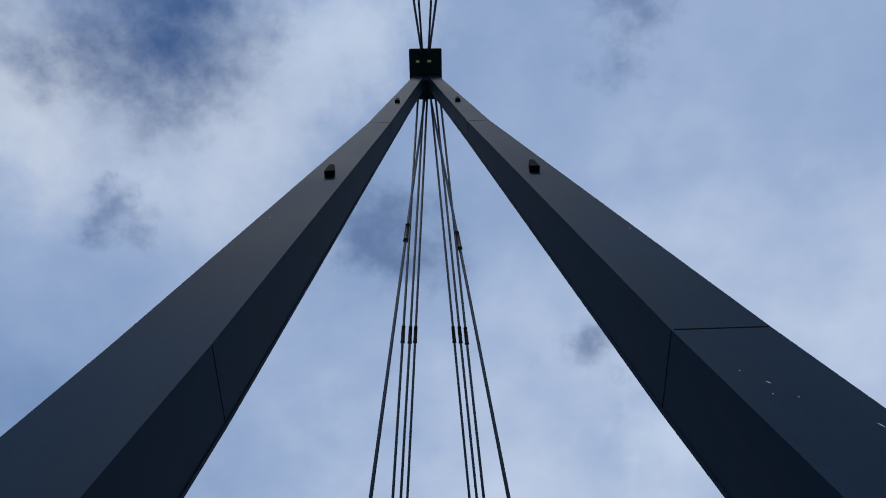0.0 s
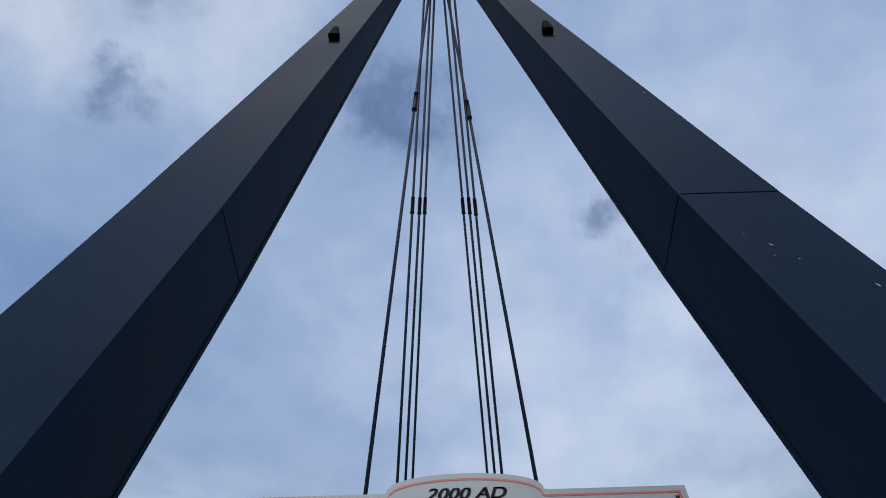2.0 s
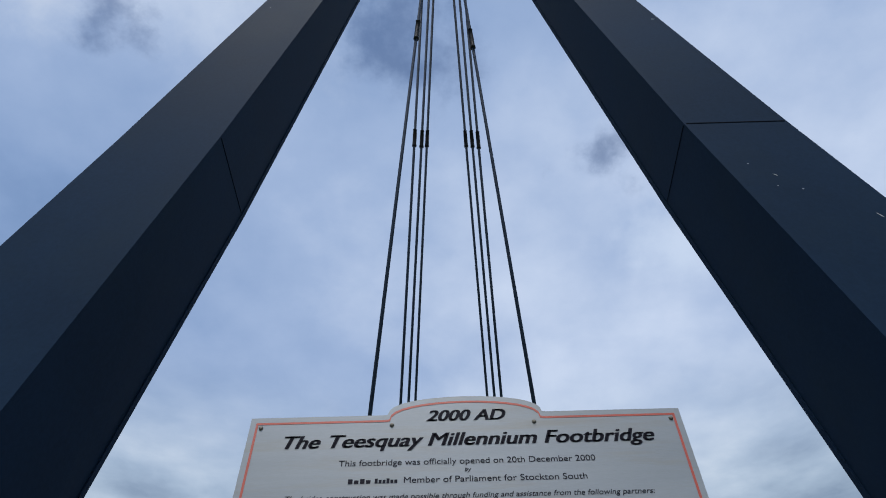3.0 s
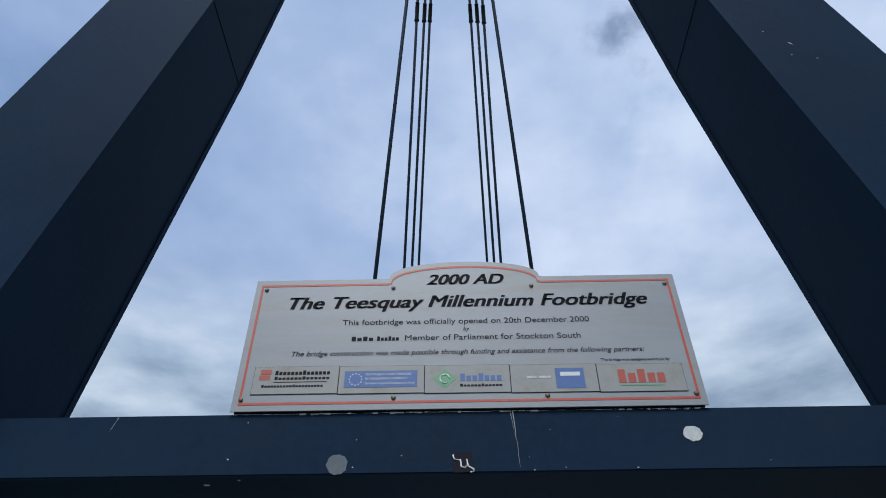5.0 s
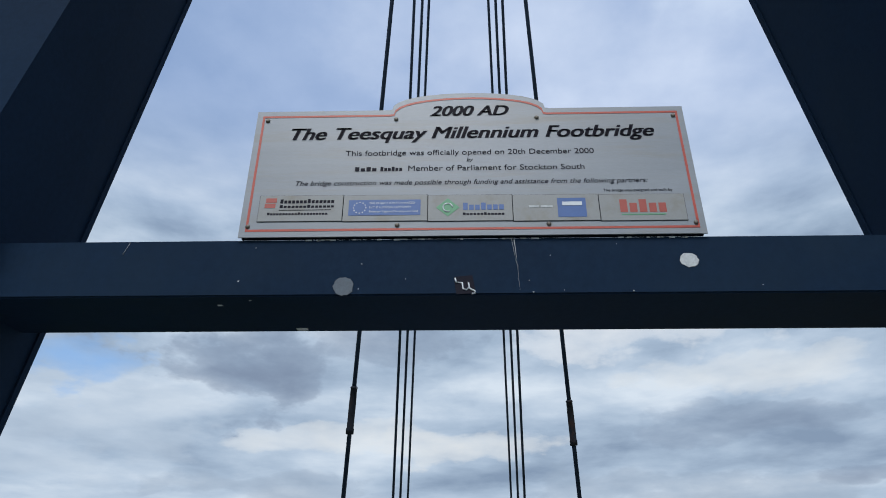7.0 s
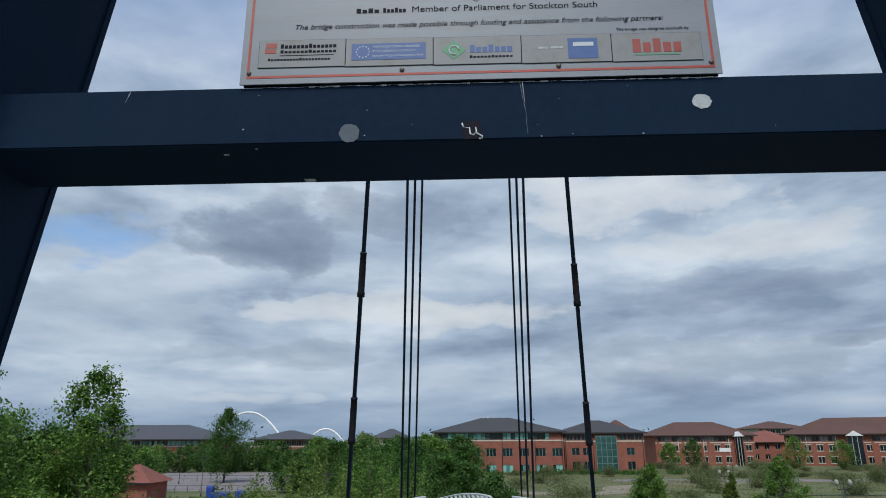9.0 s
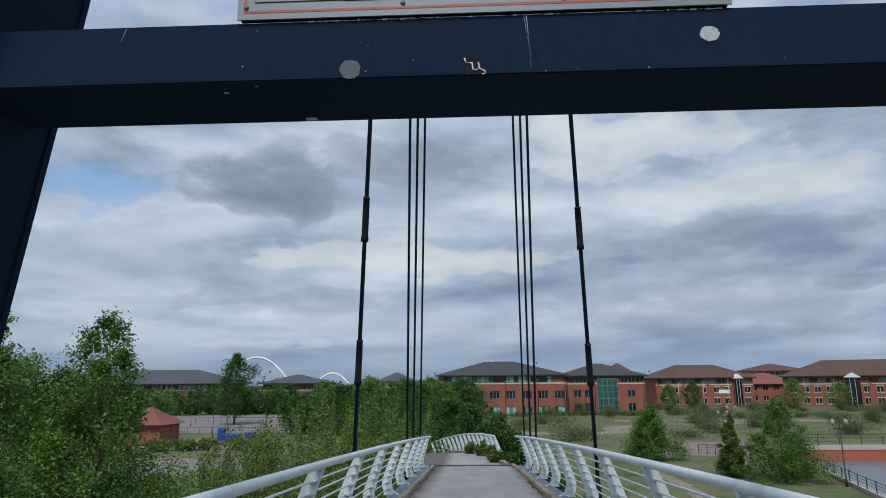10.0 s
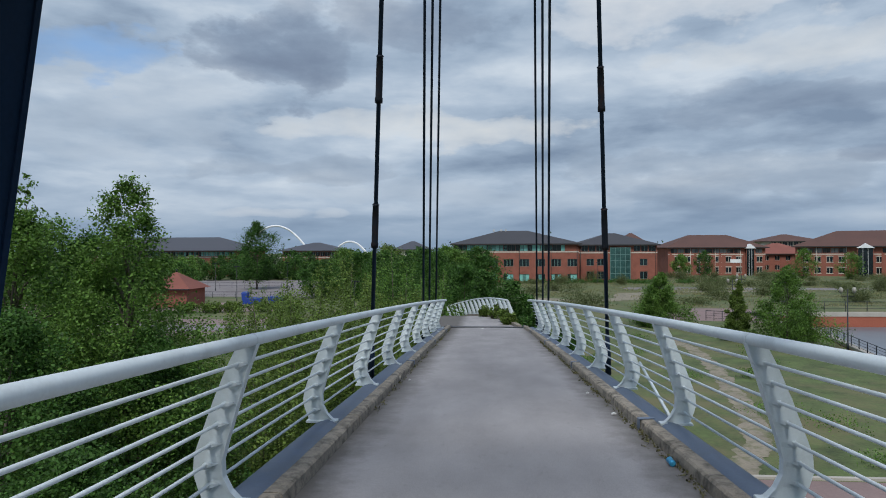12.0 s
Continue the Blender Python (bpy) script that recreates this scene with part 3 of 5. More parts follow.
for a, b in zip(edges, edges[1:]):
    # near-black box just larger than the plate: its edge-gap shadow, put in as colour
    part("plate_backing", box("plate_backing", (a + 0.0002, -0.0062, 0.0862 - 0.008 * (a + 1)), (b - 0.0002, -0.0042, 0.2438 - 0.008 * (a + 1)), SEAM), sign)
    plates.append(part("logo_plate", box("logo_plate", (a + 0.002, -0.009, 0.088 - 0.008 * (a + 1)), (b - 0.002, -0.004, 0.242 - 0.008 * (a + 1)), PLATE, 0.0012), sign, "small fixed sponsor plate"))
D1 = -0.0098
# sponsor marks as plain shapes and bars
bar(-1.058, -1.002, 0.20, 0.026, LOGO_RED, plates[0], D1)
bar(-1.062, -1.006, 0.168, 0.026, LOGO_RED, plates[0], D1)
blocks(-0.985, -0.70, 0.195, 0.024, 14, INK, plates[0], D1)
blocks(-0.985, -0.70, 0.168, 0.017, 14, INK, plates[0], D1)
bar(-0.985, -0.715, 0.153, 0.003, INK, plates[0], D1)
blocks(-1.045, -0.73, 0.126, 0.014, 20, INK, plates[0], D1)
flag = bar(-0.625, -0.255, 0.118, 0.092, LOGO_BLUE, plates[1], D1, "blue_panel")
for k in range(12):
    a = 2 * math.pi * k / 12
    bar(-0.568 + 0.032 * math.cos(a) - 0.003, -0.568 + 0.032 * math.cos(a) + 0.003, 0.163 + 0.032 * math.sin(a) - 0.003, 0.006, WHITE, flag, -0.0112, "star_mark")
text("THIS PROJECT IS PART-FINANCED", -0.52, 0.185, 0.017, WHITE, 0.235, 0, 0.0004, "LEFT", -0.0108, "lettering", flag)
text("BY THE EUROPEAN COMMUNITY", -0.52, 0.16, 0.017, WHITE, 0.215, 0, 0.0004, "LEFT", -0.0108, "lettering", flag)
text("European Regional Development Fund", -0.52, 0.135, 0.017, WHITE, 0.25, 0, 0.0004, "LEFT", -0.0108, "lettering", flag)
dm = part("diamond_mark", prism("diamond_mark", [(-0.175, 0.16), (-0.115, 0.108), (-0.055, 0.16), (-0.115, 0.215)], D1 - 0.0006, D1, LOGO_GREEN), plates[2])
part("ring_mark", tube("ring_mark", [(-0.115 + 0.024 * math.cos(a), D1 - 0.0008, 0.16 + 0.024 * math.sin(a)) for a in [math.pi * k / 8 for k in range(14)]], 0.004, WHITE, 6), dm)
blocks(-0.04, 0.175, 0.145, 0.042, 7, LOGO_BLUE, plates[2], D1)
blocks(-0.04, 0.175, 0.115, 0.014, 12, INK, plates[2], D1)
bar(0.30, 0.35, 0.155, 0.012, STICKER, plates[3], D1)
bar(0.36, 0.42, 0.155, 0.012, STICKER, plates[3], D1)
one = bar(0.445, 0.59, 0.098, 0.112, LOGO_BLUE, plates[3], D1, "blue_panel")
bar(0.47, 0.57, 0.165, 0.022, WHITE, one, -0.0112)
blocks(0.755, 1.0, 0.122, 0.075, 5, LOGO_RED, plates[4], D1)
bar(0.765, 0.985, 0.106, 0.006, LOGO_GREEN, plates[4], D1)

# marks on the face of the crossbeam
FACE = 2.748


def blot(name, x, z, rx, rz, mat, seed, label):
    rnd = random.Random(seed)
    pts = [(rx * (1 + rnd.uniform(-0.07, 0.07)) * math.cos(a), rz * (1 + rnd.uniform(-0.07, 0.07)) * math.sin(a)) for a in [2 * math.pi * k / 22 for k in range(22)]]
    ob = part(name, prism(name, pts, -0.001, 0.001, mat), beam, label)
    ob.location = (x, FACE, z)
    return ob


blot("round_sticker", -0.625, 3.158, 0.05, 0.05, STICKER_OLD, 1, "faded grey round sticker")
blot("round_sticker", 1.067, 3.286, 0.046, 0.038, STICKER, 2, "worn white round sticker")
blk = part("square_sticker", prism("square_sticker", [(-0.045, -0.05), (0.05, -0.045), (0.035, 0.05), (-0.055, 0.042)], -0.001, 0.001, INK), beam, "black sticker with a white painted squiggle")
blk.location = (-0.03, FACE, 3.162)
part("squiggle", tube("squiggle", [(-0.05, -0.002, 0.035), (-0.045, -0.002, 0.012), (-0.015, -0.002, 0.01), (-0.012, -0.002, -0.022), (0.005, -0.002, -0.028), (0.018, -0.002, -0.012), (0.014, -0.002, 0.012), (0.02, -0.002, -0.02), (0.046, -0.002, -0.035), (0.046, -0.002, -0.045), (0.03, -0.002, -0.048)], 0.0045, WHITE, 6), blk)
rnd = random.Random(5)
pts, z = [], 3.415
while z > 3.13:
    pts.append((0.215 + 0.02 * (3.415 - z) / 0.3 + rnd.uniform(-0.003, 0.003), FACE, z))
    z -= 0.02
part("scratch", tube("scratch", pts, [0.0005 + 0.0016 * max(0, (p[2] - 3.26) / 0.15) for p in pts], STICKER, 5), beam, "white drip scratch in the paint")
part("scratch", tube("scratch", [(p[0] - 0.012 + 0.05 * (3.415 - p[2]), FACE, p[2]) for p in pts[:6]], 0.0008, STICKER, 5), beam)
part("scratch", tube("scratch", [(-1.73, FACE, 3.41), (-1.745, FACE, 3.37), (-1.755, FACE, 3.34)], 0.001, STICKER, 5), beam)
for k in range(12):
    x, z, r = rnd.uniform(-1.9, 1.9), rnd.choice((rnd.uniform(3.12, 3.2), rnd.uniform(3.12, 3.41))), rnd.uniform(0.001, 0.0028)
    part("paint_chip", box("paint_chip", (x - r * 1.6, FACE - 0.001, z - r), (x + r, FACE + 0.001, z + r), STICKER), beam)
for k in range(30):
    x = rnd.uniform(-0.9, 1.15)
    w = rnd.uniform(0.008, 0.04)
    part("paint_chip", box("paint_chip", (x, FACE - 0.001, 3.408 + rnd.uniform(0, 0.006)), (x + w, FACE + 0.001, 3.418), STICKER), beam)
for x, y, r in ((-1.26, 2.86, 0.012), (-1.09, 2.80, 0.006), (-0.92, 3.21, 0.03)):
    part("paint_chip", box("paint_chip", (x - r, y - r * 0.6, 3.1085), (x + r, y + r * 0.6, 3.111), STICKER), beam)
for side, z, f, tilt, size in ((1, 6.15, 0.35, 50, 0.022), (1, 5.6, 0.8, 62, 0.03), (1, 6.32, 0.22, 10, 0.006), (1, 5.95, 0.45, 30, 0.007), (-1, 10.4, 0.8, 40, 0.014), (1, 9.6, 0.9, 20, 0.02), (1, 6.0, 0.28, 80, 0.005), (1, 4.9, 0.35, 55, 0.02)):
    i, o, d = leg_at(z)
    ob = part("paint_chip", prism("paint_chip", [(-size, -0.002), (0.3 * size, -0.004), (size, 0.001), (0.2 * size, 0.004), (-0.4 * size, 0.002)], -0.0015, 0.0015, STICKER), pylon)
    ob.matrix_basis = pose(side * (i + f * (o - i)), front_y(z), z, 0, tilt, 0)
# scuffed paint on the inner face of one leg
rnd = random.Random(8)
for k in range(46):
    f, g = rnd.gauss(0, 1), rnd.gauss(0, 1)
    z = 3.71 + 0.09 * f - 0.03 * g
    i, o, d = leg_at(z)
    ob = part("paint_scuff", prism("paint_scuff", [(-0.012, -0.004), (0.0, -0.008), (0.014, 0.0), (0.003, 0.009), (-0.01, 0.005)], -0.002, 0.002, SCUFF), pylon)
    ob.matrix_basis = pose(-i, front_y(z) + 0.42 * d + 0.05 * g, z, 0, rnd.uniform(0, 180), 90) @ Matrix.Diagonal((rnd.uniform(0.4, 2.0), 1, rnd.uniform(0.4, 1.2), 1))

# the ground, with the dock basin cut out of it
GRASS = material("rough_grass", (0.075, 0.103, 0.032), 0.95, 0, 0.6, 0.6, 6.0, 0.6, dirt=(0.145, 0.128, 0.062), dirt_amount=0.8, dirt_scale=0.22, dirt_from=0.45)
DIRT = material("trodden_earth", (0.235, 0.20, 0.15), 0.95, 0, 0.3, 0.8, 9, 0.4, dirt=(0.095, 0.11, 0.042), dirt_amount=0.95, dirt_scale=1.3, dirt_from=0.47)
PAVING = material("brick_paving", (0.215, 0.15, 0.138), 0.9, 0, 0.25, 0.8, 8, 0.3, dirt=(0.14, 0.12, 0.11), dirt_amount=0.5, dirt_scale=0.2)
ASPHALT = material("asphalt", (0.19, 0.17, 0.168), 0.9, 0, 0.2, 0.3, 10, 0.2, dirt=(0.11, 0.10, 0.10), dirt_amount=0.5, dirt_scale=0.1)
BRICK = material("red_brick", (0.25, 0.088, 0.060), 0.9, 0, 0.35, 0.5, 9, 0.2, dirt=(0.19, 0.075, 0.055), dirt_amount=0.5, dirt_scale=0.25)
QUAY = material("quay_brick", (0.33, 0.10, 0.06), 0.9, 0, 0.2, 0.4, 7, 0.2)
COPING = material("pale_coping", (0.40, 0.37, 0.32), 0.85, 0, 0.15, 1, 12, 0.1)
WATER = material("dock_water", (0.13, 0.15, 0.17), 0.34, 0, 0.15, 0.3, 1.5, 0.6)
IRON = material("dark_iron", (0.02, 0.024, 0.03), 0.5, 0.3, 0.2, 3, 40, 0.05)
GLOBE = material("lamp_globe", (0.30, 0.285, 0.24), 0.35, 0, 0.1, 3, 30, 0)

BASIN = [(27.5, 42.0), (33.0, 66.0), (33.8, 78.0), (190.0, 78.0), (190.0, 42.0)]
BW = -7.25
bm = bmesh.new()
loops = []
for ring in ([(-3000, -3000), (3000, -3000), (3000, 3000), (-3000, 3000)], BASIN):
    vs = [bm.verts.new((x, y, GROUND)) for x, y in ring]
    loops += [bm.edges.new((vs[i], vs[(i + 1) % len(vs)])) for i in range(len(vs))]
bmesh.ops.triangle_fill(bm, use_beauty=True, edges=loops)
tagged(part("ground", from_bm("ground", bm, GRASS)), "rough grass and scrub ground beside the river", "ground", kind="structure")
tagged(part("water", mesh_of("water", [(x, y, BW) for x, y in ((26, 40), (192, 40), (192, 80), (26, 80))], [(0, 1, 2, 3)], WATER)), "grey dock water with a dull sheen", "water", kind="structure")
quay = thing("quay_wall", "red brick dock wall with pale coping", "wall", kind="structure")
for a, b in zip(BASIN, BASIN[1:] + BASIN[:1]):
    a, b = Vector(a), Vector(b)
    out = Vector((b.y - a.y, a.x - b.x)).normalized()
    hi = -6.05 if a.y > 70 and b.y > 70 else GROUND + 0.05
    c, d = a - out * 0.5, b - out * 0.5
    part("wall", loft("wall", [[(p.x, p.y, z) for p in (a, b, d, c)] for z in (BW - 1, hi)], QUAY), quay)
    e, f = a + out * 0.06, b + out * 0.06
    part("coping", loft("coping", [[(p.x, p.y, z) for p in (e, f, d, c)] for z in (hi + 0.003, hi + (0.5 if hi > -6.5 else 0.28))], COPING), quay)
part("terrace", mesh_of("terrace", [(x, y, -6.06) for x, y in ((33.8, 78.4), (190, 78.4), (190, 92), (33.8, 92))], [(0, 1, 2, 3)], GRASS), quay)


def strip(name, centre, width, mat, label, category, lift=0.02, ragged=0.12):
    """A ribbon of ground surface along a line, with uneven edges."""
    c = []
    for p, q in zip(centre, centre[1:]):
        p, q = Vector(p), Vector(q)
        n = max(1, round((q - p).length / (width * 0.2)))
        c += [p.lerp(q, k / n) for k in range(n)]
    c.append(Vector(centre[-1]))
    vs = []
    for i, p in enumerate(c):
        w = (c[min(i + 2, len(c) - 1)] - c[max(i - 2, 0)]).normalized()
        n = Vector((w.y, -w.x)) * width / 2
        for s in (1, -1):
            q = (p.x / width, p.y / width)
            k = 1 + ragged * (1.6 * noise.noise((q[0] * 0.5, q[1] * 0.5, 1.3 * s)) + 1.5 * noise.noise((q[0] * 1.9, q[1] * 1.9, 4.3 * s)) + noise.noise((q[0] * 5.0, q[1] * 5.0, 2.3 * s)))
            vs.append((p.x + s * n.x * k, p.y + s * n.y * k, GROUND + lift))
    fs = [(2 * i, 2 * i + 2, 2 * i + 3, 2 * i + 1) for i in range(len(c) - 1)]
    return tagged(part(name, mesh_of(name, vs, fs, mat)), label, category, kind="structure")


def patch(name, pts, mat, label, category, lift=0.015):
    return tagged(part(name, mesh_of(name, [(x, y, GROUND + lift) for x, y in pts], [tuple(range(len(pts)))], mat)), label, category, kind="structure")


strip("path", [(9.0, 24.5), (10.2, 27), (11.4, 29), (12.6, 32), (13.6, 36), (14.8, 42), (16.4, 49), (17.5, 58), (17.0, 68)], 1.15, DIRT, "trodden bare earth path through the grass", "path", 0.02, 0.3)
strip("path", [(6.0, 118), (16, 112), (24, 117), (27, 130), (40, 138), (60, 140)], 5.0, DIRT, "pale gravel path across the field", "path")
patch("pavement", [(5.5, 18.5), (60, 17.0), (60, 24.0), (5.5, 25.0)], PAVING, "reddish brick paved riverside walk", "pavement")
tagged(part("kerb_line", box("kerb_line", (5.5, 25.0, GROUND), (60, 25.2, GROUND + 0.1), COPING)), "pale concrete edging of the riverside walk", "kerb", kind="structure")
patch("pavement", [(22, 82), (33.5, 78.5), (60, 92.5), (44, 98), (26, 98)], PAVING, "brown brick paved dockside square", "pavement")
strip("road", [(30, 150), (60, 148), (140, 145), (260, 140)], 8, ASPHALT, "grey asphalt estate road", "road", 0.03)
patch("pavement", [(-70, 56), (-30, 60), (-24, 80), (-32, 108), (-80, 104)], PAVING, "pink block paved yard", "pavement")
strip("road", [(-90, 78), (-52, 74), (-34, 71), (-16, 73)], 6, ASPHALT, "grey service lane", "road", 0.03)
patch("grass_strip", [(-60, 82), (-30, 80), (-26, 88), (-34, 91), (-60, 90)], GRASS, "mown grass verge", "grass", 0.03)
patch("car_park", [(-95, 124), (-34, 120), (-20, 190), (-95, 190)], ASPHALT, "pale grey car park", "car park", 0.02)


def railing(name, pts, z, height, gap, bars, label):
    """An iron railing: posts, a top rail and thin bars along a line."""
    r = thing(name, label, "railing", "dockside railings")
    for a, b in zip(pts, pts[1:]):
        a, b = Vector((*a, z)), Vector((*b, z))
        n = max(1, round((b - a).length / gap))
        post = tube("post", [(0, 0, 0), (0, 0, height * 1.04)], 0.04, IRON, 6)
        for k in range(n + 1):
            part("post", post, r).location = a.lerp(b, k / n)
        for k in range(bars):
            h = Vector((0, 0, height * (1 - k / bars)))
            part("rail", tube("rail", [a + h, b + h], 0.03 if k == 0 else 0.016, IRON, 6), r)
    return r


railing("railing", [(27.2, 42.0), (32.6, 66.0), (33.4, 77.4)], GROUND, 1.15, 2.0, 5, "dark iron dockside railing with five rails")
railing("railing", [(34, 78.6), (120, 78.6)], -5.55, 1.15, 2.4, 3, "dark iron railing on the far dock wall")
railing("railing", [(26.5, 82), (29.5, 79.5), (33.0, 78.5)], GROUND, 1.15, 1.0, 4, "dark iron railing by the paved square")


def lamp(x, y, h, twin=True):
    l = thing("street_lamp", "dark post lamp with pale globe heads" if twin else "thin dark car park lamp post", "street lamp", "street lamps", at=(x, y, GROUND))
    part("post", tube("post", [(0, 0, 0), (0, 0, 0.6), (0, 0, 0.62), (0, 0, h)], [0.11, 0.11, 0.06, 0.045], IRON, 8), l)
    if twin:
        part("arm", tube("arm", [(-0.54, 0, h - 0.35), (-0.51, 0, h - 0.6), (0.51, 0, h - 0.6), (0.54, 0, h - 0.35)], 0.035, IRON, 6), l)
        for s in (-0.54, 0.54):
            part("globe", tube("globe", [(s, 0, h - 0.34 + 0.5 * k / 8) for k in range(9)], [0.05 + 0.12 * math.sin(math.pi * k / 8) ** 0.7 for k in range(9)], GLOBE, 10), l)
    else:
        part("lamp_head", box("lamp_head", (-0.5, -0.15, h - 0.02), (0.5, 0.15, h + 0.12), IRON, 0.03), l)
    return l


lamp(30.2, 57.4, 5.2)
lamp(30.4, 84.0, 4.8)
lamp(34.5, 92.0, 5.1)
for x, y, h in ((-42.6, 108.0, 6.0), (-60, 140, 6), (-47, 150, 6), (-41, 172, 7), (-36.5, 165, 8), (-14.6, 70.0, 5.2), (14, 168, 5), (28, 170, 5.5), (63, 200, 6)):
    lamp(x, y, h, False)

railing("railing", [(-80, 119), (-58, 118.5), (-33.5, 118)], GROUND, 1.1, 2.2, 2, "thin dark railing along the car park edge")
railing("railing", [(-72, 150), (-36, 148)], GROUND, 1.3, 3.0, 2, "thin dark railing across the car park")

# the ramp that leads on from the end of the deck, turning left
END_Z = deck_z(DECK_END)
JOINT = material("joint_strip", (0.045, 0.05, 0.055), 0.6, 0.3, 0.2, 3, 40, 0.05)
tagged(part("expansion_joint", box("expansion_joint", (deck_x(DECK_END) - 1.75, DECK_END + 0.002, END_Z - 0.3), (deck_x(DECK_END) + 1.75, DECK_END + 0.22, END_Z + 0.045), JOINT, 0.01)), "dark steel expansion joint across the deck end", "joint", kind="structure")


def ramp_at(f):
    """Right edge of the ramp, from the deck end at f = 0 to its far end at f = 1."""
    return Vector((1.15 - 2.6 * f - 2.0 * f * f, 29 + 23 * f, END_Z - 0.05 - 1.75 * f * f - 0.35 * f))


FS = [k / 14 for k in range(15)]
FS_RAIL = [0.13 + 0.87 * k / 15 for k in range(16)]
tagged(part("ramp", loft("ramp", [[ramp_at(f), ramp_at(f) - Vector((3.4, -0.6, 0)), ramp_at(f) - Vector((3.4, -0.6, 0.4)), ramp_at(f) - Vector((0, 0, 0.4))] for f in FS], DECK)), "grey surfaced ramp beyond the bridge deck", "ramp", kind="structure")
for off in (0.0, -3.6):
    tagged(part("ramp_kerb", loft("ramp_kerb", [[ramp_at(f) + Vector((off + x, -0.17 * off, z)) for x, z in ((0, -0.3), (0, 0.13), (0.22, 0.13), (0.22, -0.3))] for f in (FS if off == 0 else FS[4:])], KERB)), "concrete kerb along the ramp", "kerb", "kerbs of the footbridge", "structure")
fence = thing("balustrade", "pale grey painted steel balustrade along the ramp", "railing", "balustrades of the footbridge")
pm = post_mesh(1)
for k in range(16):
    f = 0.13 + 0.87 * k / 15
    part("post", pm, fence).matrix_basis = pose(*(ramp_at(f) + Vector((-1.75, 0, -0.12))), 0, 0, 12)
for x, z in BAR_AT:
    part("bar", tube("bar", [ramp_at(f) + Vector((x - 1.75, 0, z - 0.12)) for f in FS_RAIL], 0.0105, RAIL, 6), fence)
part("handrail", tube("handrail", [ramp_at(f) + Vector((0.05, 0, 1.08)) for f in FS_RAIL], 0.041, RAIL, 10), fence)

# buildings
SLATE = material("dark_slate_roof", (0.045, 0.045, 0.05), 0.85, 0, 0.2, 0.2, 4, 0.2)
TILE = material("brown_tile_roof", (0.095, 0.047, 0.036), 0.85, 0, 0.2, 0.2, 4, 0.2)
REDTILE = material("red_tile_roof", (0.20, 0.068, 0.048), 0.85, 0, 0.2, 0.3, 5, 0.2)
GREYROOF = material("grey_sheet_roof", (0.06, 0.063, 0.074), 0.7, 0, 0.12, 0.1, 3, 0.1)
GLASS = material("dark_window_glass", (0.012, 0.02, 0.024), 0.15, 0, 0.5, 0.2, 2, 0, piece=0.5)
GREENGLASS = material("green_glazing", (0.11, 0.27, 0.24), 0.2, 0, 0.92, 0.15, 2, 0, piece=1.3)
GREYGLASS = material("grey_window_glass", (0.10, 0.105, 0.105), 0.2, 0, 0.8, 0.3, 2, 0, piece=1.0)
STAIRGLASS = material("tinted_stair_glass", (0.03, 0.085, 0.078), 0.2, 0, 0.6, 0.4, 2, 0)
FRAME = material("pale_window_frame", (0.45, 0.46, 0.45), 0.6, 0, 0.1, 1, 10, 0)
GREENFRAME = material("green_window_frame", (0.12, 0.22, 0.20), 0.6, 0, 0.1, 1, 10, 0)
CREAM = material("cream_band", (0.52, 0.47, 0.40), 0.8, 0, 0.1, 0.5, 6, 0.1)
FASCIA = material("dark_eaves_board", (0.028, 0.026, 0.026), 0.6, 0, 0.2, 1, 10, 0)
WHITEPAINT = material("white_paint", (0.75, 0.76, 0.77), 0.5, 0, 0.06, 0.5, 8, 0.02)


def facade(x0, x1, z0, z1, holes, mat, deep=0.2):
    """A wall in the x-z plane with real openings and their reveals."""
    xs = sorted({x0, x1, *[h[0] for h in holes], *[h[1] for h in holes]})
    zs = sorted({z0, z1, *[h[2] for h in holes], *[h[3] for h in holes]})
    vs, fs = [], []

    def quad(*p):
        fs.append(tuple(range(len(vs), len(vs) + 4)))
        vs.extend(p)

    for xa, xb in zip(xs, xs[1:]):
        for za, zb in zip(zs, zs[1:]):
            if not any(h[0] <= xa and xb <= h[1] and h[2] <= za and zb <= h[3] for h in holes):
                quad((xa, 0, za), (xb, 0, za), (xb, 0, zb), (xa, 0, zb))
    for xa, xb, za, zb in holes:
        quad((xa, 0, za), (xa, 0, zb), (xa, deep, zb), (xa, deep, za))
        quad((xb, 0, za), (xb, deep, za), (xb, deep, zb), (xb, 0, zb))
        quad((xa, 0, za), (xa, deep, za), (xb, deep, za), (xb, 0, za))
        quad((xa, 0, zb), (xb, 0, zb), (xb, deep, zb), (xa, deep, zb))
    return mesh_of("wall", vs, fs, mat)


def window(house, x0, x1, z0, z1, glass, frame, lights=2, deep=0.2):
    w = part("window", loft("frame", [[(x0, deep - 0.02, z0), (x1, deep - 0.02, z0), (x1, deep - 0.02, z1), (x0, deep - 0.02, z1)], [(x0, deep, z0), (x1, deep, z0), (x1, deep, z1), (x0, deep, z1)]], frame), house)
    n = lights
    g = 0.07
    for k in range(n):
        a, b = x0 + (x1 - x0) * k / n + g, x0 + (x1 - x0) * (k + 1) / n - g
        part("pane", box("pane", (a, deep - 0.05, z0 + g), (b, deep - 0.021, z1 - g), glass), w)
    return w


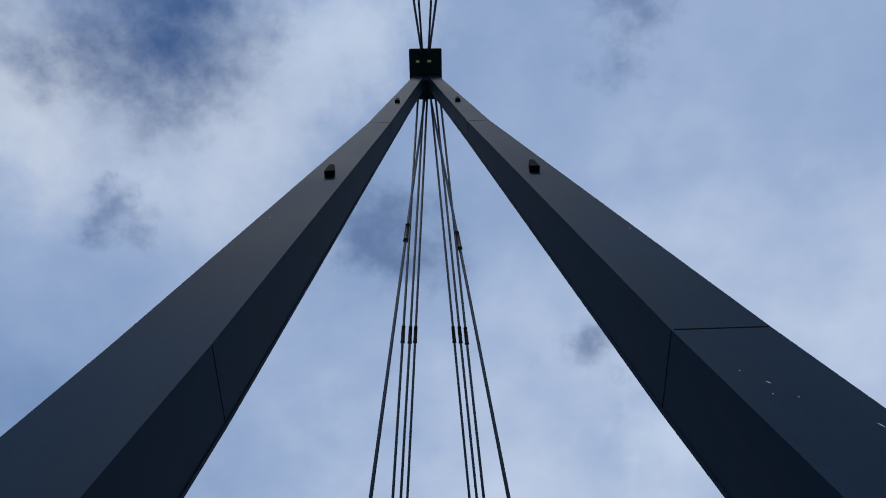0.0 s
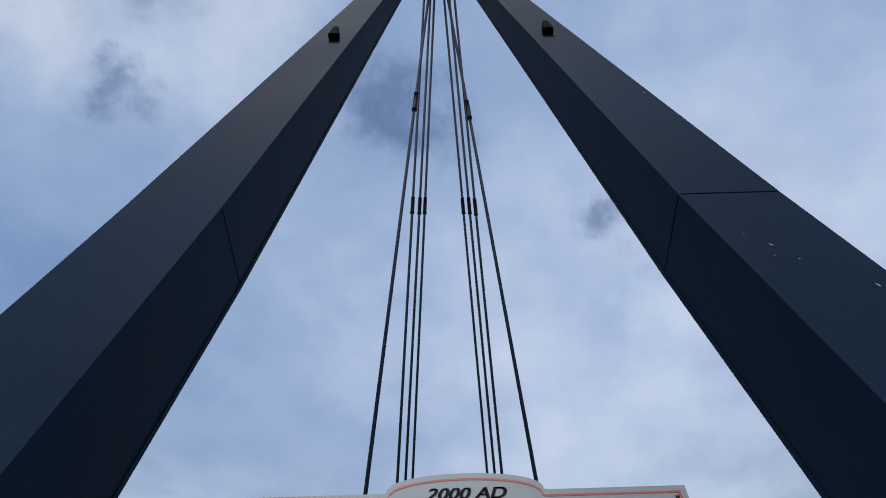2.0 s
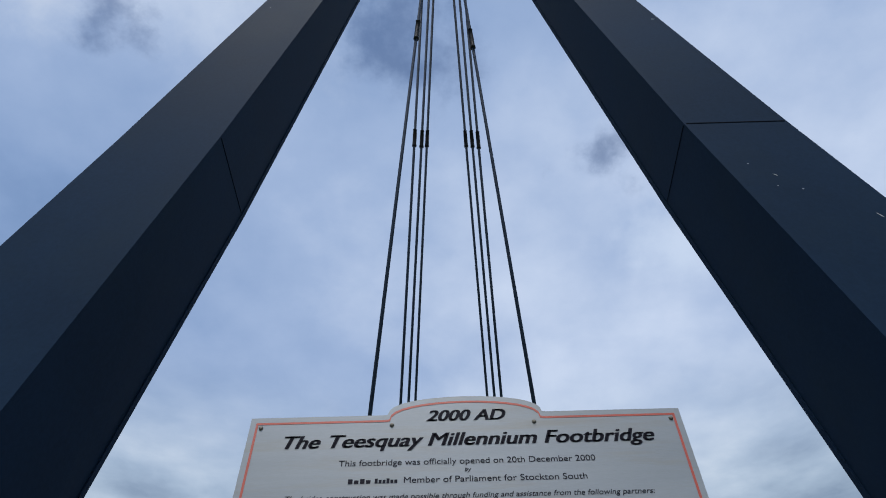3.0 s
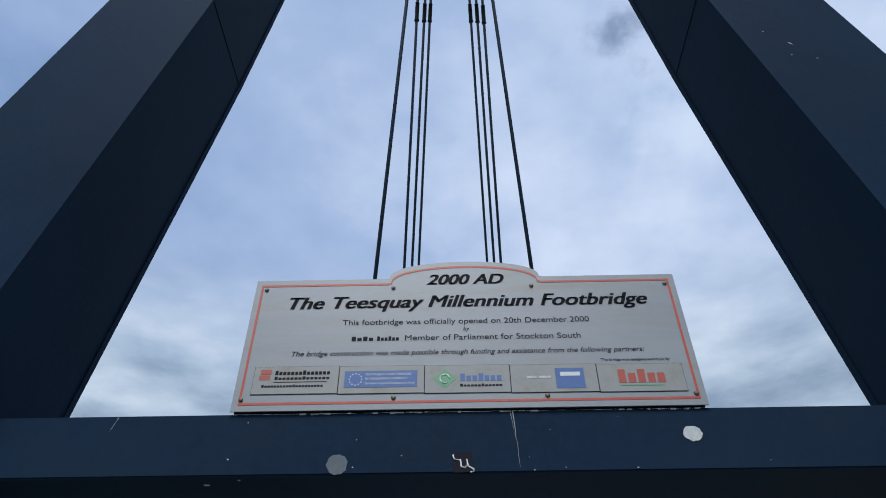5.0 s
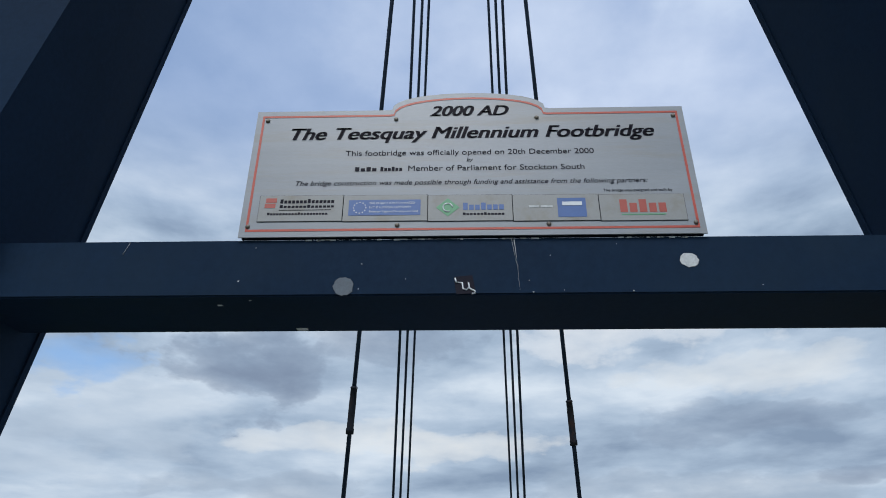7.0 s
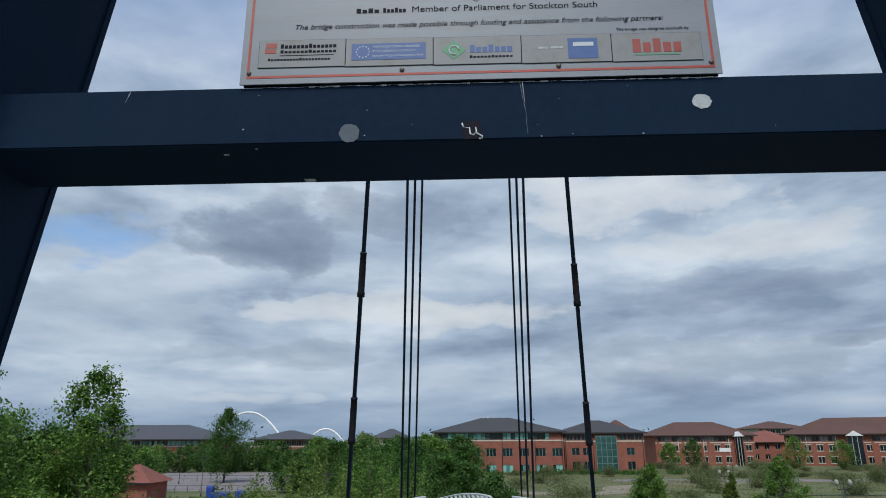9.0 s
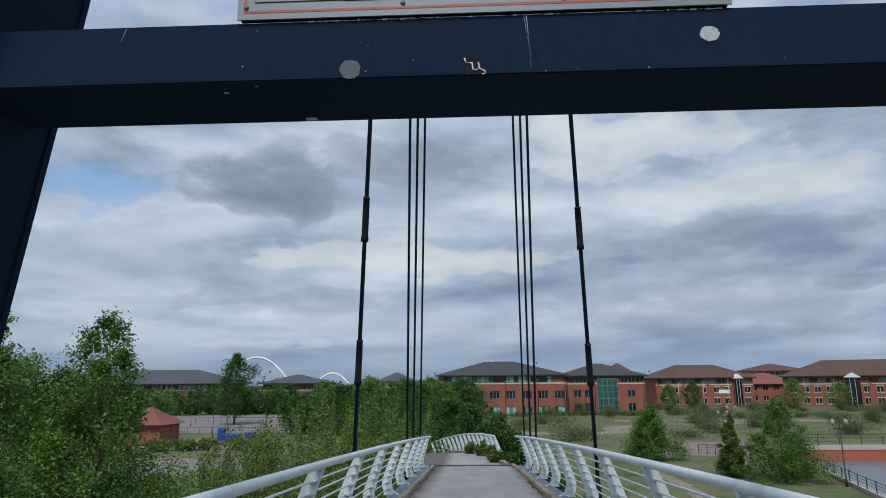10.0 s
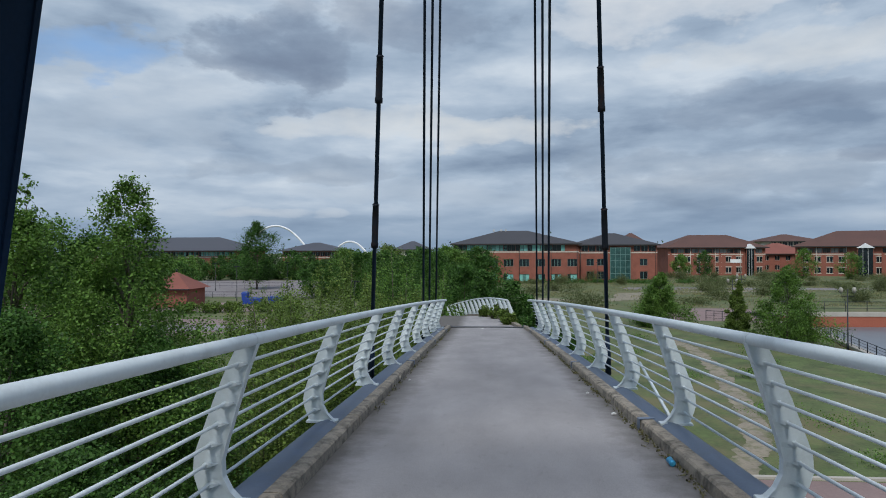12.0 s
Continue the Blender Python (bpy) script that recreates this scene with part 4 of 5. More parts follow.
def hip_roof(x0, x1, y0, y1, z, h, over, mat, ridge=0.45):
    x0, x1, y0, y1 = x0 - over, x1 + over, y0 - over, y1 + over
    run = min((y1 - y0) / 2, (x1 - x0) * ridge)
    ym = (y0 + y1) / 2
    vs = [(x0, y0, z), (x1, y0, z), (x1, y1, z), (x0, y1, z), (x0 + run, ym, z + h), (x1 - run, ym, z + h)]
    vs += [(x0, y0, z - 0.25), (x1, y0, z - 0.25), (x1, y1, z - 0.25), (x0, y1, z - 0.25)]
    fs = [(0, 1, 5, 4), (1, 2, 5), (2, 3, 4, 5), (3, 0, 4), (0, 6, 7, 1), (1, 7, 8, 2), (2, 8, 9, 3), (3, 9, 6, 0), (6, 9, 8, 7)]
    return mesh_of("roof", vs, fs, mat)


def house(x0, x1, y, deep, eave, roof_h, rows, wall, roof, label, over=0.9, band=None, skip=(), turn=0.0, category="building", sills=False, pipes=(), pipe_mat=None):
    """A block of storeys. rows: (sill, head, first, pitch, width, lights, glass, frame) above the ground; skip: stretches of x without windows."""
    w = x1 - x0
    b = thing("office_building", label, category, "buildings beyond the field", at=(x0, y, GROUND))
    b.rotation_euler = (0, 0, radians(turn))
    holes, wins = [], []
    for sill, top, first, pitch, width, lights, glass, frame in rows:
        x = first
        while x + width < w - 0.3:
            if not any(s[0] < x + width and x < s[1] for s in skip):
                holes.append((round(x, 3), round(x + width, 3), sill, top))
                wins.append((*holes[-1], glass, frame, lights))
            x += pitch
    part("front_wall", facade(0, w, 0, eave, holes, wall), b)
    side = mesh_of("side_wall", [(0, 0, 0), (0, deep, 0), (0, deep, eave), (0, 0, eave), (w, 0, 0), (w, deep, 0), (w, deep, eave), (w, 0, eave)], [(0, 3, 2, 1), (4, 5, 6, 7), (1, 2, 6, 5)], wall)
    part("side_wall", side, b)
    part("inner_wall", mesh_of("inner_wall", [(0, 0.6, 0), (w, 0.6, 0), (w, 0.6, eave), (0, 0.6, eave)], [(0, 1, 2, 3)], GLASS), b)
    for xa, xb, za, zb, glass, frame, lights in wins:
        win = window(b, xa, xb, za, zb, glass, frame, lights)
        if sills and zb < eave - 1.5:
            part("sill", box("sill", (xa - 0.15, -0.08, za - 0.2), (xb + 0.15, 0.02, za - 0.002), CREAM), win)
            part("lintel", box("lintel", (xa - 0.15, -0.04, zb + 0.002), (xb + 0.15, 0.02, zb + 0.24), CREAM), win)
    for x in pipes:
        part("downpipe", tube("downpipe", [(x, -0.1, 0.0), (x, -0.1, eave - 0.3)], 0.09, pipe_mat, 6), b)
    part("roof", hip_roof(0, w, 0, deep, eave, roof_h, over, roof), b)
    part("fascia_board", box("fascia_board", (-over, -over - 0.03, eave - 0.32), (w + over, -over + 0.05, eave - 0.05), FASCIA), b)
    if band is not None:
        part("string_course", box("string_course", (-0.06, -0.06, band), (w + 0.06, 0.02, band + 0.32), CREAM), b)
    return b


# green-glazed block with a slate roof, in two wings with a glass stair between
A = house(-9.6, 24.4, 179.0, 26, 10.55, 3.9, [(8.5, 10.2, 0.35, 3.34, 3.3, 3, GREENGLASS, FASCIA), (4.3, 6.3, 5.2, 4.3, 2.6, 3, GLASS, GREENFRAME), (0.25, 2.2, 5.2, 4.3, 2.6, 3, GREENGLASS, GREENFRAME)], BRICK, SLATE, "red brick offices with green top glazing and slate roof", 0.9, 8.1, pipes=(0.3, 9.4, 18.0, 26.6, 33.6), pipe_mat=FASCIA)
B = house(26.0, 47.8, 189.0, 22, 10.3, 3.5, [(8.3, 9.95, 0.6, 2.1, 1.8, 2, GLASS, GREENFRAME), (4.3, 6.2, 2.0, 3.0, 2.1, 2, GLASS, GREENFRAME), (0.5, 2.6, 2.0, 3.0, 2.1, 2, GLASS, GREENFRAME)], BRICK, SLATE, "red brick office wing with slate roof and glass stair", 0.9, 7.8, [(8.2, 14.6)], pipes=(0.3, 7.9, 21.4), pipe_mat=FASCIA)
st = part("stair_glazing", box("stair_glazing", (8.6, -0.5, 0.0), (14.2, 0.1, 9.5), STAIRGLASS), B, "green glazed stair tower")
for k in range(5):
    part("mullion", box("mullion", (8.6 + 1.4 * k - 0.06, -0.58, 0), (8.6 + 1.4 * k + 0.06, -0.5, 9.5), GREENFRAME), st)
for k in range(6):
    part("transom", box("transom", (8.6, -0.57, 0.2 + 1.8 * k), (14.2, -0.505, 0.34 + 1.8 * k), GREENFRAME), st)
for x in (11.0, 13.2, 14.5):
    part("roof_vent", box("roof_vent", (x, 12.5, 14.2), (x + 0.45, 13.0, 14.85), FRAME, 0.05), A)
rows = [(7.6, 9.1, 0.8, 2.35, 2.2, 2, GREYGLASS, FASCIA), (4.6, 6.4, 2.2, 3.4, 1.8, 2, GLASS, CREAM), (0.9, 2.8, 2.2, 3.4, 1.8, 2, GLASS, CREAM)]
C = house(61.4, 93.6, 228.0, 19, 9.6, 4.4, rows, BRICK, TILE, "red brick offices with brown tiled hipped roof", 1.0, 7.0, [(25.2, 28.6)], sills=True, pipes=(7.4, 15.6, 23.9), pipe_mat=CREAM)
Dd = house(102.5, 166.5, 226.0, 24, 9.8, 5.2, rows, BRICK, TILE, "long red brick offices with brown tiled roof", 1.2, 7.0, [(17.0, 22.5)], turn=-26.0, sills=True, pipes=(6.2, 14.6, 30.5), pipe_mat=CREAM)
for b, x, w in ((C, 25.6, 2.6), (Dd, 17.6, 4.2)):
    g = part("stair_glazing", box("stair_glazing", (x, -1.0, 0), (x + w, 0.2, 9.1), GLASS), b, "dark glazed stair bay")
    for k in range(4):
        part("mullion", box("mullion", (x + w * k / 3 - 0.07, -1.1, 0), (x + w * k / 3 + 0.07, -1.0, 9.1), FRAME if k % 3 else BRICK), g)
    part("gable", prism("gable", [(x - 0.4, 9.15), (x + w + 0.4, 9.15), (x + w / 2, 10.7)], -1.5, 1.0, WHITEPAINT), b, "white gabled canopy over the stair")
part("sign_board", box("sign_board", (20.6, -0.15, 4.3), (24.2, 0.0, 5.5), WHITEPAINT), C, "white sign board")
for k in range(4):
    part("pilaster", box("pilaster", (0.4 + 8.2 * k, -0.2, 0), (1.2 + 8.2 * k, 0.02, 7.6), BRICK), C)
    part("pilaster", box("pilaster", (24.0 + 8.2 * k, -0.2, 0), (24.8 + 8.2 * k, 0.02, 7.6), BRICK), Dd)
house(104.0, 124.0, 258.0, 20, 7.2, 4.2, [(4.6, 6.4, 1.5, 4.0, 1.8, 2, GLASS, CREAM), (1.0, 2.8, 1.5, 4.0, 1.8, 2, GLASS, CREAM)], BRICK, REDTILE, "red brick block with red tiled roof", 1.0)
house(125.0, 147.0, 300.0, 22, 12.6, 3.2, [(10.4, 12.2, 1.0, 2.4, 1.9, 2, GLASS, FRAME)], CREAM, TILE, "cream block with brown hipped roof", 1.4)
house(52.0, 60.0, 255.0, 14, 12.0, 3.5, [], BRICK, TILE, "red brick block behind the offices", 0.5)
# low offices beyond the car park
rl = [(7.0, 8.6, 0.5, 1.9, 1.75, 2, GREENGLASS, FRAME), (2.6, 4.6, 2.0, 3.6, 2.0, 2, GLASS, FRAME)]
house(-148.0, -88.5, 228.0, 26, 9.1, 5.0, rl, BRICK, GREYROOF, "long red brick office with grey hipped roof", 2.0, 6.5)
house(-84.0, -61.0, 262.0, 22, 9.0, 3.4, [(6.6, 8.4, 0.5, 1.9, 1.75, 2, GLASS, FRAME)], BRICK, GREYROOF, "low red brick office with grey hipped roof", 1.6, 6.0)
house(-46.0, -30.0, 320.0, 20, 9.5, 4.2, [(6.6, 8.6, 1.0, 4.0, 2.2, 2, GLASS, WHITEPAINT)], CREAM, GREYROOF, "pale block with grey hipped roof", 1.4)
house(-24.0, -10.0, 380.0, 20, 10.2, 1.0, [(6.6, 8.6, 1.0, 4.0, 2.2, 2, GLASS, WHITEPAINT)], CREAM, COPING, "cream low block beyond the trees", 0.2)

# brick hut with a pyramid roof
hut = thing("brick_hut", "small red brick hut with pyramid tiled roof", "hut", at=(-52.5, 97.0, GROUND))
part("wall", box("wall", (0, 0, 0), (6.4, 6.4, 2.9), BRICK, 0.02), hut)
part("roof", mesh_of("roof", [(-0.7, -0.7, 2.85), (7.1, -0.7, 2.85), (7.1, 7.1, 2.85), (-0.7, 7.1, 2.85), (3.2, 3.2, 5.4)], [(0, 1, 4), (1, 2, 4), (2, 3, 4), (3, 0, 4), (3, 2, 1, 0)], REDTILE), hut)
part("finial", tube("finial", [(3.2, 3.2, 5.3), (3.2, 3.2, 5.7), (3.2, 3.2, 5.8)], [0.08, 0.16, 0.04], IRON, 8), hut)
part("fascia", box("fascia", (-0.72, -0.74, 2.7), (7.12, -0.68, 2.88), IRON), hut)
BLUEBIN = material("blue_plastic", (0.014, 0.05, 0.26), 0.5, 0, 0.15, 2, 20, 0.03)
for x, y, w, h in ((-39.2, 103, 0.9, 2.1), (-37.6, 103, 2.4, 1.2), (-35.7, 106, 1.3, 1.2), (-34.3, 106.3, 0.8, 1.1)):
    bn = thing("recycling_bin", "bright blue plastic recycling bin", "bin", "recycling bins by the yard", at=(x, y, GROUND))
    part("body", loft("body", [[(s * w / 2 * k, t * 0.6 * k, z) for s, t in ((-1, -1), (1, -1), (1, 1), (-1, 1))] for z, k in ((0.08, 0.86), (h * 0.85, 1.0))], BLUEBIN), bn)
    part("lid", loft("lid", [[(s * w / 2 * k, t * 0.6 * k, z) for s, t in ((-1, -1), (1, -1), (1, 1), (-1, 1))] for z, k in ((h * 0.855, 1.06), (h * 0.93, 1.0), (h, 0.55))], BLUEBIN), bn)
    for s in (-0.38, 0.38):
        part("wheel", tube("wheel", [(s * w - 0.05, 0.3, 0.1), (s * w + 0.05, 0.3, 0.1)], 0.1, IRON, 8), bn)

# the white double-arch bridge far off
for x0, x1, y, top in ((-250.0, -174.0, 640.0, 34.5), (-171.0, -128.0, 700.0, 19.5)):
    arch = thing("arch_bridge", "slender white steel arch bridge in the distance", "bridge", "arches of the distant bridge", at=(0, y, GROUND))
    pts = [(x0 + (x1 - x0) * k / 24, 0, 2.0 + (top - 2.0) * (1 - (2 * k / 24 - 1) ** 2)) for k in range(25)]
    part("arch", tube("arch", pts, [1.25 - 0.3 * math.sin(math.pi * k / 24) for k in range(25)], WHITEPAINT, 8), arch)
    part("deck", box("deck", (x0 - 6, -2.5, 2.2), (x1 + 6, 2.5, 3.0), WHITEPAINT), arch)

# trees and shrubs
def leaf_material(name, color, vary=0.5, island=0.5):
    return material(name, color, 0.6, 0, vary, 0.5, 3.0, 0.0, island=island, translucent=0.4, spec=0.25)


BARK = material("bark", (0.10, 0.085, 0.065), 0.95, 0, 0.3, 3, 25, 0.5)
LEAF = [leaf_material("leaf_deep", (0.058, 0.132, 0.026)), leaf_material("leaf_mid", (0.112, 0.21, 0.04)), leaf_material("leaf_willow", (0.13, 0.195, 0.042)), leaf_material("leaf_far", (0.055, 0.10, 0.036))]


def leaf_mesh(name, centres, size, rng, mat, droop=0.3):
    """One small folded blade for each centre."""
    n = len(centres)
    a = rng.uniform(0, 2 * np.pi, n)
    e = rng.normal(-droop, 0.55, n)
    way = np.stack([np.cos(a) * np.cos(e), np.sin(a) * np.cos(e), np.sin(e)], 1)
    side = np.cross(way, rng.normal(0, 1, (n, 3)) * 0.6 + np.array([0, 0, 1.0]))
    side /= np.linalg.norm(side, axis=1)[:, None] + 1e-9
    s = (size * rng.uniform(0.55, 1.3, n))[:, None]
    v = np.empty((n, 4, 3))
    v[:, 0] = centres
    v[:, 1] = centres + way * s * 0.5 + side * s * 0.32
    v[:, 2] = centres + way * s
    v[:, 3] = centres + way * s * 0.5 - side * s * 0.32
    me = bpy.data.meshes.new(name)
    me.vertices.add(4 * n)
    me.vertices.foreach_set("co", v.reshape(-1))
    me.loops.add(4 * n)
    me.loops.foreach_set("vertex_index", np.arange(4 * n, dtype=np.int32))
    me.polygons.add(n)
    me.polygons.foreach_set("loop_start", np.arange(0, 4 * n, 4, dtype=np.int32))
    me.update(calc_edges=True)
    me.materials.append(mat)
    return me


def tree(x, y, h, w, leaves, size, seed, mat, label, base=0.12, peak=0.55, group="trees round the bridge", name="tree", clumps=46, category="tree"):
    """A tapered trunk, limbs and a crown of leaf clumps. base: where the crown starts; peak: height share of its widest part."""
    rng = np.random.default_rng(seed)
    t = thing(name, label, category, group, at=(x, y, GROUND))
    sway = rng.normal(0, 0.02 * h, (6, 2))
    spine = [(sway[k][0] * k / 5, sway[k][1] * k / 5, h * 0.93 * k / 5) for k in range(6)]
    r0 = 0.013 * h + 0.02
    part("trunk", tube("trunk", spine, [r0 * (1 - 0.92 * (k / 5) ** 0.8) for k in range(6)], BARK, 7), t)
    pts = []
    limbs = []
    for k in range(clumps):
        f = base + (1 - base) * (k + rng.uniform(0, 1)) / clumps
        # share of the full width at that height
        wide = (np.sin(np.pi * min(1, (f - base * 0.6) / (1 - base * 0.6)) ** (np.log(0.5) / np.log(peak))) ** 0.8) if f < 1 else 0
        if peak < 0.4:
            wide = min(1.0, (f - base) / 0.12 + 0.3) * (1 - f) ** 0.78
        ang = k * 2.4 + rng.normal(0, 0.4)
        rad = w / 2 * wide * np.sqrt(rng.uniform(0.12, 1.0)) * rng.uniform(0.8, 1.15)
        i = min(4, int(f * 5 / 0.93)) if f < 0.93 else 4
        g = min(1.0, f * 5 / 0.93 - i)
        sx = spine[i][0] + g * (spine[i + 1][0] - spine[i][0])
        sy = spine[i][1] + g * (spine[i + 1][1] - spine[i][1])
        c = np.array([sx + rad * np.cos(ang), sy + rad * np.sin(ang), h * f])
        spread = w * 0.10 * rng.uniform(0.6, 1.25) * (0.45 + 0.55 * wide)
        if peak < 0.4:
            spread *= 0.35 + 0.75 * (1 - f)
        m = max(8, int(leaves / clumps * rng.uniform(0.5, 1.5) * (0.22 + 1.3 * wide if peak < 0.4 else 1.0)))
        # twigs that shoot out of each clump
        p = np.clip(rng.normal(0, 1, (m, 3)), -1.7, 1.7) * np.array([1, 1, 0.8]) * spread
        out = np.array([np.cos(ang), np.sin(ang), 0.9])
        p += out * (rng.uniform(0, 1, m) ** 2 * spread * 1.3)[:, None]
        pts.append(c + p)
        if k % 4 == 0 and f < 0.9:
            s = np.array([sx, sy, max(0.3, h * (f - 0.12))])
            limbs.append((s, (s + c) / 2 + np.array([0, 0, 0.03 * h]), c))
    for a, b, c in limbs:
        part("limb", tube("limb", [a, b, c], [r0 * 0.35, r0 * 0.22, r0 * 0.06], BARK, 5), t)
    # a ragged leading shoot
    lead = np.stack([rng.normal(spine[5][0], 0.009 * h, leaves // 420), rng.normal(spine[5][1], 0.009 * h, leaves // 420), rng.uniform(0.90, 1.02, leaves // 420) * h], 1)
    pts.append(lead)
    part("crown", leaf_mesh("crown", np.concatenate(pts), size, rng, mat), t)
    return t


def bush(x, y, h, w, leaves, size, seed, mat, label, name="shrub", group="shrubs round the bridge"):
    """Many stems from the ground with leaves all along them."""
    rng = np.random.default_rng(seed)
    t = thing(name, label, "shrub", group, at=(x, y, GROUND))
    pts = []
    stems = 34
    for k in range(stems):
        a, r = rng.uniform(0, 2 * np.pi), w / 2 * np.sqrt(rng.uniform(0, 1))
        top = np.array([r * np.cos(a), r * np.sin(a), h * (1 - 0.45 * (2 * r / w) ** 2) * rng.uniform(0.75, 1.06)])
        foot = top * np.array([0.45, 0.45, 0])
        n = leaves // stems
        f = rng.uniform(0.12, 1.0, n) ** 0.7
        fat = w * 0.085 * (1.15 - f)
        pts.append(foot + (top - foot) * f[:, None] + rng.normal(0, 1, (n, 3)) * fat[:, None])
        if k % 5 == 0:
            part("stem", tube("stem", [foot, (foot + top) / 2, top], [0.05, 0.035, 0.008], BARK, 5), t)
    part("foliage", leaf_mesh("foliage", np.concatenate(pts), size, rng, mat, -0.2), t)
    return t


NEAR = "leafy green tree growing close beside the bridge"
tree(-8.95, 15.4, 10.2, 6.8, 95000, 0.08, 1, LEAF[1], NEAR, 0.05, 0.38, clumps=90)
tree(-11.6, 15.0, 9.3, 4.8, 50000, 0.09, 2, LEAF[1], NEAR, 0.05, 0.45, clumps=90)
tree(-8.0, 14.5, 6.6, 3.0, 34000, 0.08, 3, LEAF[0], NEAR, 0.05, 0.5, clumps=70)
tree(-8.8, 11.2, 7.2, 3.8, 42000, 0.08, 4, LEAF[0], NEAR, 0.05, 0.5, clumps=70)
tree(-13.5, 19.0, 9.2, 4.6, 36000, 0.10, 5, LEAF[1], NEAR, 0.05, 0.5, clumps=70)
tree(-12.6, 19.8, 8.9, 4.6, 34000, 0.10, 6, LEAF[0], NEAR, 0.05, 0.45, clumps=70)
tree(-11.5, 15.2, 10.4, 0.7, 600, 0.08, 7, LEAF[1], "thin sapling with a tufted top beside the bridge", 0.88, 0.6, clumps=10)
tree(-6.4, 9.5, 5.4, 3.0, 30000, 0.075, 8, LEAF[0], NEAR, 0.05, 0.5, clumps=60)
WIL = "pale green willow shrub below the bridge"
for k, (x, y, h, w, m) in enumerate(((-5.4, 17, 4.6, 4.0, 2), (-6.2, 21.5, 5.3, 4.5, 2), (-7.8, 25.5, 5.6, 5.0, 2), (-4.6, 24, 5.2, 4.0, 2), (-9.6, 30.5, 6.1, 5.5, 2), (-5.9, 30, 6.3, 5.0, 2), (-11.5, 35, 6.4, 6.0, 2), (-7.4, 37, 6.7, 6.0, 2), (-4.2, 33, 6.1, 4.0, 2), (-14.5, 41, 6.0, 6.0, 2), (-3.6, 40, 6.6, 5.0, 1), (-9.8, 43, 7.2, 6.5, 2), (-4.6, 13.5, 3.8, 3.4, 0), (-6.6, 47, 7.4, 6.0, 1), (-12.8, 27.0, 4.6, 5.0, 2))):
    bush(x, y, h * (1.16 if y > 20 else 1.05), w * 1.1, 17000 if y < 32 else 11000, 0.07 + 0.0018 * y, 20 + k, LEAF[m], WIL)
MID = "mid-green tree beyond the end of the deck"
for k, (x, y, h, w, m) in enumerate(((1.3, 44, 7.3, 3.0, 0), (-0.4, 58, 7.5, 3.6, 0), (3.0, 50, 5.6, 3.0, 0), (-2.6, 66, 8.0, 4.4, 0), (-0.8, 78, 9.0, 5, 0), (-6.5, 84, 9.6, 7, 0), (-11, 96, 9.6, 8, 0), (-16, 104, 9.5, 8, 0), (-22, 112, 9.4, 8, 0), (-26.5, 120, 10.2, 9, 1), (-20.5, 132, 11.0, 10, 2), (-13, 126, 10.4, 9, 0), (-6, 118, 9.8, 8, 1), (-31, 118, 7.5, 7, 0), (-33, 142, 9.0, 8, 3), (-2, 140, 10.2, 9, 0), (-9, 150, 10.8, 10, 1), (3.8, 34.8, 4.9, 2.4, 0), (2.3, 33.5, 6.3, 1.9, 0))):
    tree(x, y, h * (0.84 if x < -4 else 0.87), w, 12000, 0.10 + 0.0018 * y, 60 + k, LEAF[m], MID, 0.04, 0.48, clumps=44)
RIGHT = "bushy green tree on the rough field by the dock"
for k, (x, y, h, w, m) in enumerate(((26.4, 60.0, 7.0, 7.0, 1), (19.6, 76.5, 5.9, 6.2, 1), (17.9, 74, 4.0, 3.0, 1), (23.2, 63, 5.6, 2.7, 2), (28.6, 63, 3.4, 3.0, 1), (61, 212, 7.0, 6, 1), (69.0, 214, 8.0, 6, 0), (93, 200, 8.5, 7, 1), (104.5, 196, 7.4, 7, 1), (44.0, 71.5, 3.2, 2.2, 1))):
    tree(x, y, h, w, 26000 if y < 100 else 3500, 0.05 + 0.0018 * y, 90 + k, LEAF[m], RIGHT, 0.03, 0.38 if y < 100 else 0.5, clumps=64)
FAR = "dark green tree near the car park"
rng = random.Random(11)
tree(-52.5, 145, 14.9, 8.6, 16000, 0.34, 120, LEAF[0], "tall dark green tree by the car park", 0.14, 0.44, clumps=80)
for k in range(34):
    y = rng.uniform(195, 225)
    x = -118 + 3.4 * k + rng.uniform(-1, 1)
    tree(x, y, rng.uniform(5.5, 8.6), rng.uniform(6, 9), 1500, 0.6, 130 + k, LEAF[rng.choice((0, 1, 3))], FAR, 0.03, 0.5, clumps=26)
for k in range(26):
    tree(-112 + 3.2 * k + rng.uniform(-1, 1), rng.uniform(190, 196), rng.uniform(4.5, 7.2), rng.uniform(5, 8), 1600, 0.5, 240 + k, LEAF[rng.choice((0, 0, 1))], FAR, 0.03, 0.5, clumps=26)
for k in range(16):
    y = rng.uniform(112, 124) if k % 2 else rng.uniform(98, 112)
    x = -82 + 1.8 * k + rng.uniform(-1, 1) if y > 112 else -88 + 1.6 * k
    tree(x, y, rng.uniform(5, 7.6), rng.uniform(5, 7), 1800, 0.4, 170 + k, LEAF[rng.choice((0, 1))], FAR, 0.03, 0.5, clumps=26)
HEDGE = "clipped yellow-green hedge by the yard"
for k in range(5):
    bush(-42.0 + 3.2 * k, 88.0 + 0.8 * k, 1.7, 3.8, 1400, 0.3, 200 + k, LEAF[2], HEDGE, "hedge_bush", "hedge by the yard")

# far woods and field scrub, beyond counting
rng = np.random.default_rng(9)


